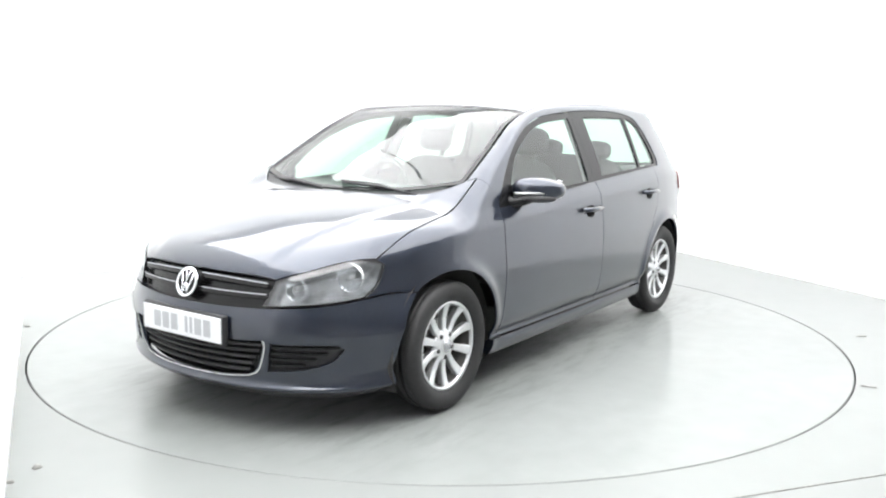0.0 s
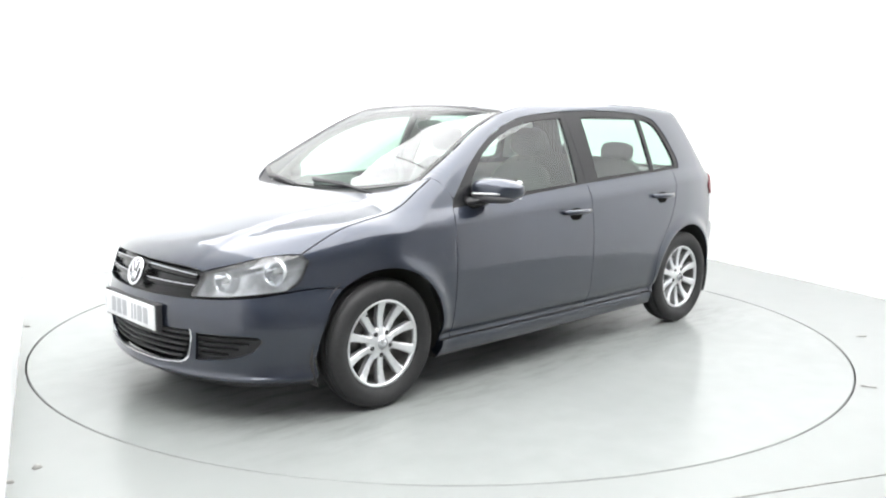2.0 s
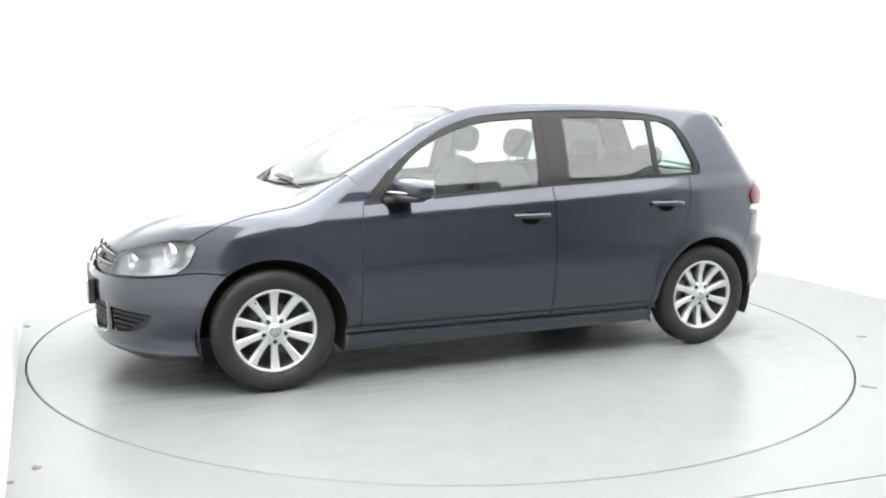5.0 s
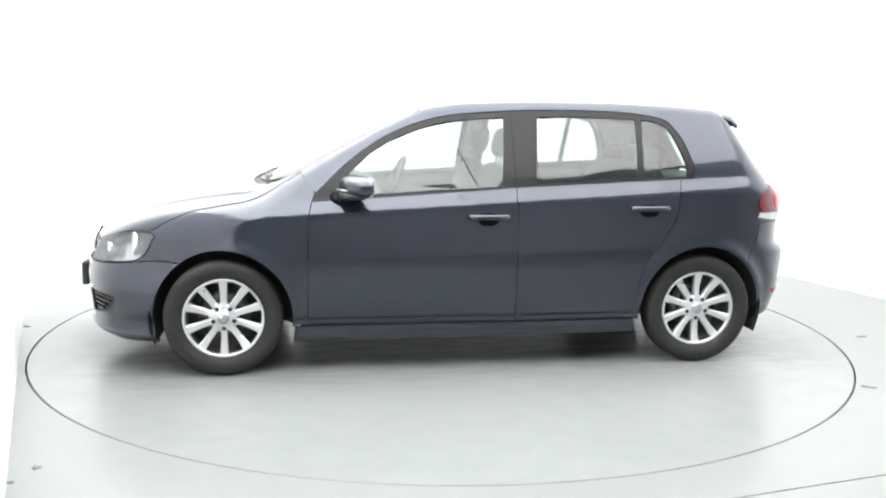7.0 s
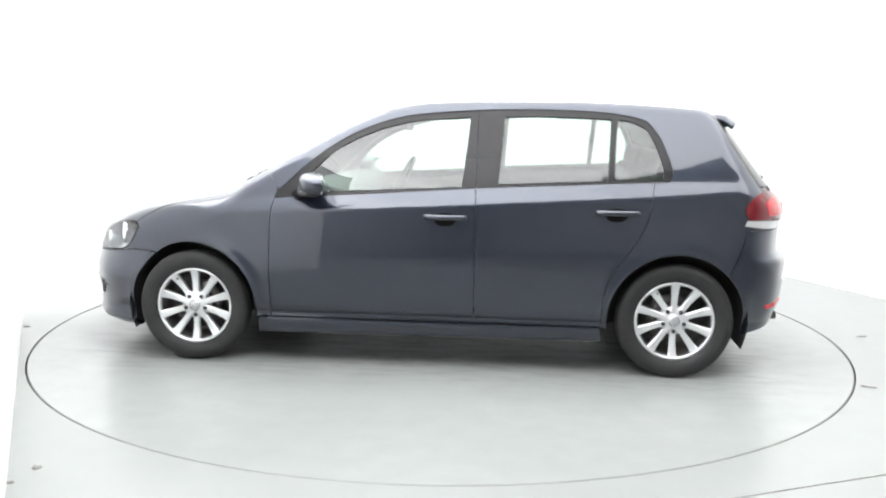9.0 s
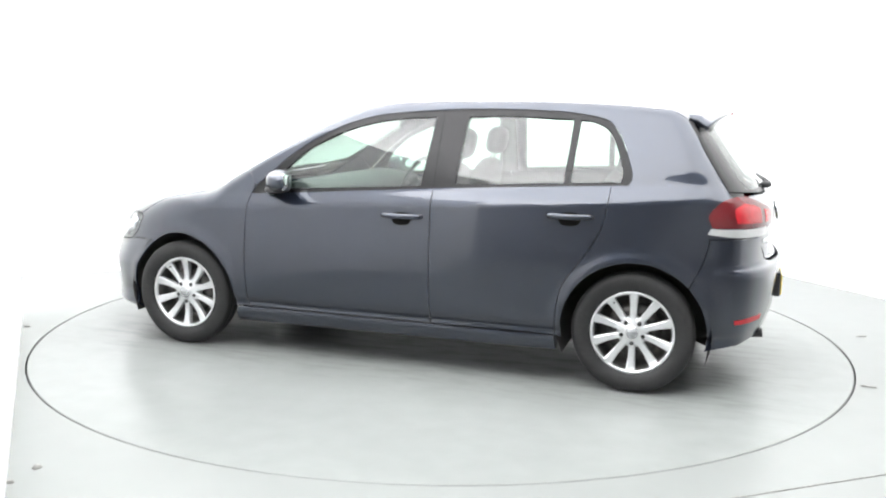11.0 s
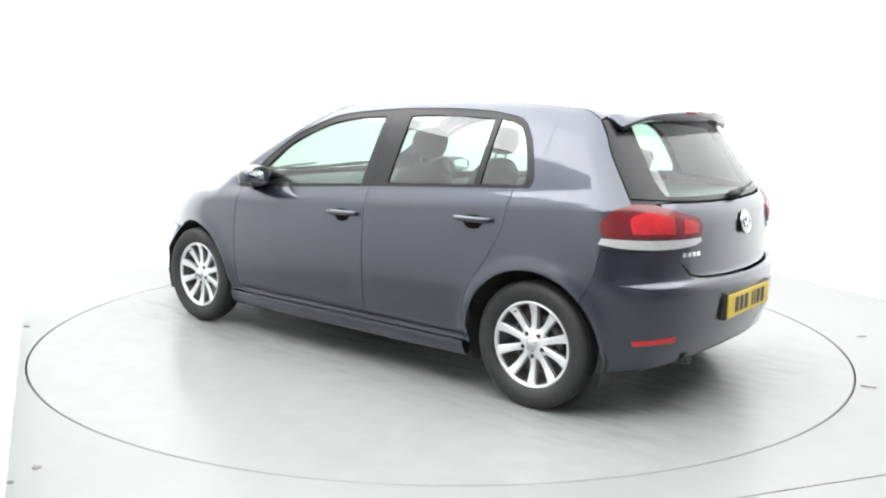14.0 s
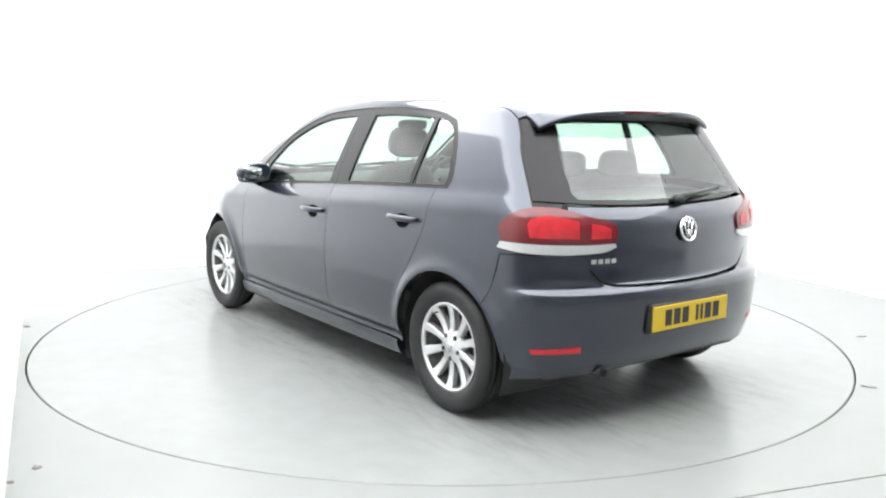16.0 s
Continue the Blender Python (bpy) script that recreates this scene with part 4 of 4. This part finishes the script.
def spoiler_bm():
    bm = bmesh.new()
    rows = []
    for i in range(31):
        y = -0.578 + 1.156 * i / 30
        e = abs(y) / 0.578
        top = lambda x: float(top_x(x) - crown_x(x) * y * y)
        xt = -1.688 + 0.10 * e ** 3
        zt = 1.388 - 0.085 * y * y - 0.045 * e ** 6
        q = float(on_body(np.array([(y * 0.97, 1.325)]), "back")[0][0])
        x0 = -1.46
        sec = [(x0, top(x0) - 0.004 - 0.03 * e ** 8), (x0 - 0.05, top(x0 - 0.05) + 0.004 - 0.03 * e ** 8), ((x0 + xt) / 2 - 0.02, (top(x0) + zt) / 2 + 0.004), (xt + 0.012, zt + 0.003), (xt, zt - 0.006),
               (xt + 0.012, zt - 0.020), (q - 0.02, 1.340 - 0.03 * e ** 4), (q + 0.05, 1.335 - 0.03 * e ** 4)]
        rows.append([bm.verts.new((x, y, z)) for x, z in sec])
    for a, b in zip(rows, rows[1:]):
        for k in range(len(a)):
            l = (k + 1) % len(a)
            bm.faces.new((a[k], a[l], b[l], b[k]))
    bm.faces.new(rows[0])
    bm.faces.new(rows[-1][::-1])
    bmesh.ops.recalc_face_normals(bm, faces=bm.faces)
    return bm


spoil = part("rear_spoiler", spoiler_bm(), PAINT, gate)
part("brake_light", box_bm(-1.695, -1.678, -0.15, 0.15, 1.373, 1.386, 0.003, 1), DARKRED, spoil, "red high-level brake light")


# ---- wheels ----
def wheel(x, y, s):
    w = new("wheel")
    w.parent = car
    w.location = (x, y, TYRE_R + 0.001)
    if s < 0:
        w.rotation_euler = (0, 0, math.pi)
    R = TYRE_R
    tyre = [(0.205, 0.035), (0.215, 0.048), (0.245, 0.060), (0.270, 0.062), (0.289, 0.054), (0.300, 0.040), (R, 0.026), (R, 0.022), (0.297, 0.020), (0.297, 0.014), (R, 0.012), (R, -0.012), (0.297, -0.014), (0.297, -0.020),
            (R, -0.022), (0.301, -0.05), (0.29, -0.085), (0.268, -0.10), (0.23, -0.095), (0.20, -0.08)]
    part("tyre", lathe_bm(tyre, 64), RUBBER, w, "black rubber tyre")
    rim = [(0.180, -0.06), (0.196, -0.02), (0.1905, 0.030), (0.196, 0.040), (0.207, 0.042), (0.2085, 0.034), (0.203, 0.028), (0.203, -0.06)]
    part("rim", lathe_bm(rim, 64), ALLOY, w, "silver alloy wheel rim")
    part("barrel", lathe_bm([(0.186, 0.03), (0.180, -0.06), (0.150, -0.075), (0.03, -0.075)], 48, False), STEEL, w)
    part("brake_disc", lathe_bm([(0.05, -0.035), (0.135, -0.035), (0.135, -0.050), (0.05, -0.050)], 48), STEEL, w)
    part("hub", lathe_bm([(0.001, 0.034), (0.030, 0.034), (0.034, 0.028), (0.040, 0.026), (0.066, 0.022), (0.078, 0.010), (0.074, -0.04), (0.001, -0.04)], 40, False), ALLOY, w)
    part("centre_cap", lathe_bm([(0.001, 0.041), (0.022, 0.040), (0.029, 0.035), (0.030, 0.030), (0.001, 0.030)], 32, False), BEZEL, w)
    for k in range(10):
        a = 90 + 36 * k
        bm = bmesh.new()
        secs = [(0.050, 0.0165, 0.026), (0.085, 0.0160, 0.018), (0.13, 0.0170, 0.019), (0.172, 0.0205, 0.028), (0.196, 0.025, 0.037)]
        rows = []
        for r, h, yy in secs:
            rows.append([bm.verts.new(c) for c in ((r, yy - 0.030, -h), (r, yy - 0.004, -h), (r, yy, -h * 0.66), (r, yy, h * 0.66), (r, yy - 0.004, h), (r, yy - 0.030, h))])
        for p, q in zip(rows, rows[1:]):
            for i in range(6):
                bm.faces.new((p[i], p[(i + 1) % 6], q[(i + 1) % 6], q[i]))
        bm.faces.new(rows[0])
        bm.faces.new(rows[-1][::-1])
        bmesh.ops.recalc_face_normals(bm, faces=bm.faces)
        part("spoke", moved(bm, pose(0, 0, 0, 0, -a, 0)), ALLOY, w, smooth=False)
    for k in range(5):
        a = math.radians(-90 + 72 * k)
        part("wheel_bolt", moved(lathe_bm([(0.001, 0.026), (0.011, 0.0265), (0.0115, 0.020), (0.001, 0.018)], 12, False), pose(0.056 * math.cos(a), 0.0, 0.056 * math.sin(a))), BLACK, w)
    # valve on the rim
    part("valve", moved(tube_bm([(0, 0.02, 0), (0.0, 0.046, 0.0)], 0.004, 6), pose(0.172 * math.cos(1.0), 0, 0.172 * math.sin(1.0))), BLACK, w)
    return w


for x in (AXLE, -AXLE):
    for s in (1, -1):
        wheel(x, s * (0.805 if x > 0 else 0.795), s)
        prof = [(0.378, s * 0.82), (0.386, s * 0.42), (0.10, s * 0.42)]
        lin = lathe_bm(prof, 64, False)
        bmesh.ops.delete(lin, geom=[v for v in lin.verts if v.co.z < -0.15], context="VERTS")
        part("wheel_liner", moved(lin, pose(x, 0, HUB_Z)), GAP, car, "black wheel arch liner")

part("underbody", box_bm(-1.30, 1.85, -0.42, 0.42, 0.18, 0.30, 0.02, 2), GAP, car, "black underbody")
part("spare_wheel_well", box_bm(-1.85, -1.25, -0.36, 0.36, 0.31, 0.60, 0.06, 3), GAP, car)
part("rear_axle_beam", tube_bm([(-1.287, -0.66, 0.29), (-1.25, 0, 0.27), (-1.287, 0.66, 0.29)], 0.04, 10), GAP, car)
part("floor_pan", box_bm(-0.90, 0.90, -0.79, 0.79, 0.19, 0.28, 0.01, 1), GAP, car)
part("engine_bay", box_bm(1.0, 1.95, -0.40, 0.40, 0.30, 0.72, 0.05, 2), GAP, car)


# ---- door mirrors, handles, wipers ----
def lump(c, r, power=2.4, n=20):
    """A rounded block."""
    bm = bmesh.new()
    bmesh.ops.create_uvsphere(bm, u_segments=n * 2, v_segments=n, radius=1)
    for v in bm.verts:
        k = [math.copysign(abs(q) ** (2 / power), q) for q in v.co]
        v.co = Vector((c[0] + k[0] * r[0], c[1] + k[1] * r[1], c[2] + k[2] * r[2]))
    return bm


def door_mirror(s):
    f = flipped if s else (lambda b: b)
    bm = lump((0, 0, 0), (0.072, 0.126, 0.060), 2.6)
    for v in bm.verts:
        v.co.x = min(v.co.x, 0.2)
        if v.co.x < -0.048:
            v.co.x = -0.048 - (v.co.x + 0.048) * 0.05
        v.co.x += -0.30 * (v.co.y + 0.1)
        v.co.z *= 1.0 - 0.9 * max(v.co.y, 0) * 1.4
    m = part("door_mirror", f(moved(bm, pose(0.640, 0.916, 0.988))), PAINT, car, "body-coloured door mirror with an indicator strip")
    part("mirror_foot", f(tube_bm([(0.715, 0.79, 0.915), (0.70, 0.825, 0.918), (0.675, 0.865, 0.930), (0.66, 0.90, 0.945)], [0.045, 0.032, 0.026, 0.024], 12)), GLOSSBLACK, m)
    under = moved(lump((0, 0, 0), (0.062, 0.112, 0.022), 2.6, 12), pose(0.628, 0.905, 0.945, 0, 0, 16))
    part("lower_shell", f(under), BLACK, m)
    ind = [(0.708 - 0.050 * t - 0.045 * t ** 3, 0.832 + 0.190 * t, 0.968 + 0.006 * t) for t in [k / 10 for k in range(11)]]
    part("indicator", f(tube_bm(ind, 0.007, 8)), WHITELENS, m, "clear indicator strip")
    part("mirror_glass", f(moved(box_bm(-0.003, 0.003, -0.098, 0.098, -0.044, 0.044, 0.002, 1), pose(0.566, 0.916, 0.988, 0, 0, 17))), MIRROR, m, "mirror glass")


door_mirror(0)
door_mirror(1)


def handle(x, z, door, s):
    f = flipped if s else (lambda b: b)
    y = float(on_body(np.array([(x, z)]), "side")[0][1])
    cup = outline([(x - 0.062, z), (x - 0.04, z - 0.030), (x, z - 0.038), (x + 0.04, z - 0.030), (x + 0.062, z)], [(x + 0.062, z), (x + 0.04, z + 0.024), (x, z + 0.030), (x - 0.04, z + 0.024), (x - 0.062, z)], step=0.01)
    # no hollow here: the recess's shade is a near-black sheet on the door
    part("handle_cup_shade", f(sheet(cup, "side", off=0.0015, lip=0.0, gap=0, step=0.015)), CUP_SHADE, door, "flat near-black patch for the shade in the handle recess")
    pts = [(x + 0.108, y - 0.004, z + 0.010), (x + 0.095, y + 0.022, z + 0.011), (x + 0.05, y + 0.038, z + 0.012), (x, y + 0.042, z + 0.012), (x - 0.05, y + 0.038, z + 0.012), (x - 0.098, y + 0.024, z + 0.011), (x - 0.112, y - 0.004, z + 0.010)]
    bm = tube_bm(pts, [0.010, 0.0125, 0.0125, 0.0125, 0.0125, 0.0125, 0.010], 12)
    for v in bm.verts:
        v.co.z = z + 0.012 + (v.co.z - z - 0.012) * 1.1
    part("handle", f(bm), PAINT, door)


for s in (0, 1):
    handle(-0.082, 0.818, fdoors[s], s)
    handle(-0.965, 0.860, rdoors[s], s)
# screen wipers, parked
for pts in ([(1.070, 0.49, 0.962), (1.085, 0.28, 0.992), (1.100, 0.03, 1.002)], [(1.150, -0.07, 0.970), (1.085, -0.33, 0.993), (1.000, -0.58, 0.992)]):
    wp = part("wiper", tube_bm(pts, 0.008, 6), BLACK, car, "black windscreen wiper")
    part("wiper_blade", tube_bm([(p[0] - 0.02, p[1] - 0.03, p[2] + 0.006) for p in pts], 0.006, 6), BLACK, wp)
rwp = part("rear_wiper", tube_bm([(-1.895, 0.0, 1.003), (-1.875, -0.14, 1.020), (-1.84, -0.34, 1.035)], [0.020, 0.011, 0.007], 8), BLACK, gate, "black rear wiper")
part("wiper_hub", lump((-1.885, 0.0, 1.000), (0.03, 0.032, 0.020), 2.2, 10), BLACK, rwp)


# ---- inside ----
def headrest(x, y, z, w=0.125, h=0.085, tilt=-12):
    m = pose(x, y, z, 0, tilt, 0)
    return moved(lump((0, 0, 0), (0.055, w, h), 3.0, 12), m)


def front_seat(y):
    s = part("front_seat", moved(lump((0, 0, 0), (0.26, 0.25, 0.09), 3.2, 16), pose(0.17, y, 0.46, 0, -6, 0)), CLOTH, car, "dark grey cloth front seat")
    part("backrest", moved(lump((0, 0, 0), (0.075, 0.245, 0.32), 3.0, 18), pose(-0.135, y, 0.775, 0, -17, 0)), CLOTH, s)
    part("headrest", headrest(-0.26, y, 1.195), CLOTH, s)
    for d in (-0.055, 0.055):
        part("headrest_post", tube_bm([(-0.215, y + d, 1.04), (-0.25, y + d, 1.15)], 0.007, 6), STEEL, s)
    part("seat_base", box_bm(-0.05, 0.38, y - 0.2, y + 0.2, 0.26, 0.40, 0.02, 1), DASH, s)


front_seat(0.36)
front_seat(-0.36)
bench = part("rear_bench", moved(lump((0, 0, 0), (0.25, 0.62, 0.10), 4, 16), pose(-0.72, 0, 0.47, 0, -5, 0)), CLOTH, car, "dark grey cloth rear bench")
part("backrest", moved(lump((0, 0, 0), (0.075, 0.63, 0.29), 4.5, 18), pose(-1.06, 0, 0.80, 0, -20, 0)), CLOTH, bench)
for y in (0.36, 0.0, -0.36):
    part("headrest", headrest(-1.185, y, 1.115, 0.12 if y else 0.10, 0.065), CLOTH, bench)
part("parcel_shelf", box_bm(-1.74, -1.20, -0.60, 0.60, 0.965, 0.985, 0.008, 1), TRIM, car, "grey parcel shelf")


def dashboard_bm():
    bm = bmesh.new()
    rows = []
    for i in range(25):
        y = -0.70 + 1.4 * i / 24
        hump = 0.035 * math.exp(-((y + 0.36) / 0.17) ** 2)
        sec = [(0.86, 0.93), (0.72, 0.965), (0.56, 0.955 + hump), (0.45, 0.925 + hump), (0.40, 0.86), (0.42, 0.70), (0.50, 0.55), (0.86, 0.55)]
        rows.append([bm.verts.new((x - 0.10 * (y / 0.7) ** 4 * (x > 0.6), y, z)) for x, z in sec])
    for a, b in zip(rows, rows[1:]):
        for k in range(8):
            bm.faces.new((a[k], a[(k + 1) % 8], b[(k + 1) % 8], b[k]))
    bm.faces.new(rows[0])
    bm.faces.new(rows[-1][::-1])
    bmesh.ops.recalc_face_normals(bm, faces=bm.faces)
    return bm


part("dashboard", dashboard_bm(), DASH, car, "black moulded dashboard")
st = moved(lathe_bm([(0.185 + 0.015 * math.cos(a), 0.015 * math.sin(a)) for a in [2 * math.pi * k / 10 for k in range(10)]], 40), pose(0.32, -0.36, 0.90, 0, -26, 0) @ pose(0, 0, 0, 0, 0, 90))
steer = part("steering_wheel", st, DASH, car, "black steering wheel on the right-hand side")
part("hub", moved(lump((0, 0, 0), (0.03, 0.075, 0.06), 2.5, 10), pose(0.335, -0.36, 0.90, 0, -26, 0)), DASH, steer)
for a in (0, 180, 270):
    r = math.radians(a)
    part("spoke", moved(tube_bm([(0, 0.05 * math.cos(r), 0.05 * math.sin(r)), (-0.01, 0.18 * math.cos(r), 0.18 * math.sin(r))], 0.014, 8), pose(0.33, -0.36, 0.90, 0, -26, 0)), DASH, steer)
part("rear_view_mirror", lump((0.22, 0.0, 1.285), (0.022, 0.11, 0.034), 3.0, 10), DASH, car, "black rear-view mirror")
head = outline(roof_front, roof_side, [roof_side[-1], (-1.48, 0.40), (-1.49, 0.0)], [(-1.49, 0.0), (-1.48, -0.40), (roof_side[-1][0], -roof_side[-1][1])], mirror_line(roof_side),
               mirror_line(roof_front))
part("headliner", sheet(head, "top", off=-0.035, lip=0, gap=0.03, step=0.06), LINER, car, "pale grey headliner")
card = outline([(0.80, 0.30), (-0.90, 0.30)], [(-0.90, 0.30), (-0.95, 0.60), (-1.22, 0.75), (-1.65, 0.80)], [(-1.65, 0.80), (-1.60, 0.98)], [(-1.60, 0.98), (-1.20, 1.012), (-0.215, 0.965), (0.80, 0.90)])
both("door_card", lambda: sheet(card, "side", off=-0.055, lip=0, gap=0, step=0.06), TRIM, car, "grey inner door trim")
cpil = outline([(-1.27, 1.04), (-1.66, 1.02)], [(-1.66, 1.02), (-1.47, 1.31)], [(-1.47, 1.31), (-1.10, 1.35)], [(-1.10, 1.35), (-1.20, 1.25), (-1.27, 1.04)])
both("pillar_trim", lambda: sheet(cpil, "side", off=-0.035, lip=0, gap=0, step=0.05), LINER, car, "pale inner pillar trim")
bpil = outline([(-0.19, 0.985), (-0.30, 0.99)], [(-0.30, 0.99), (-0.31, 1.35)], [(-0.31, 1.35), (-0.22, 1.35)])
both("pillar_trim", lambda: sheet(bpil, "side", off=-0.05, lip=0, gap=0, step=0.05), LINER, car, "pale inner pillar trim")
def motions():
    """The platform turns, and the car with it."""
    walk(turntable, [(t, pose(0, 0, 0, 0, 0, a)) for t, a in TURN])
    rows = []
    for t, a in TURN:
        m = pose(0, 0, 0, 0, 0, a + 180) @ pose(CAR_X, CAR_Y, 0)
        rows.append((t, m))
    walk(car, rows)


motions()
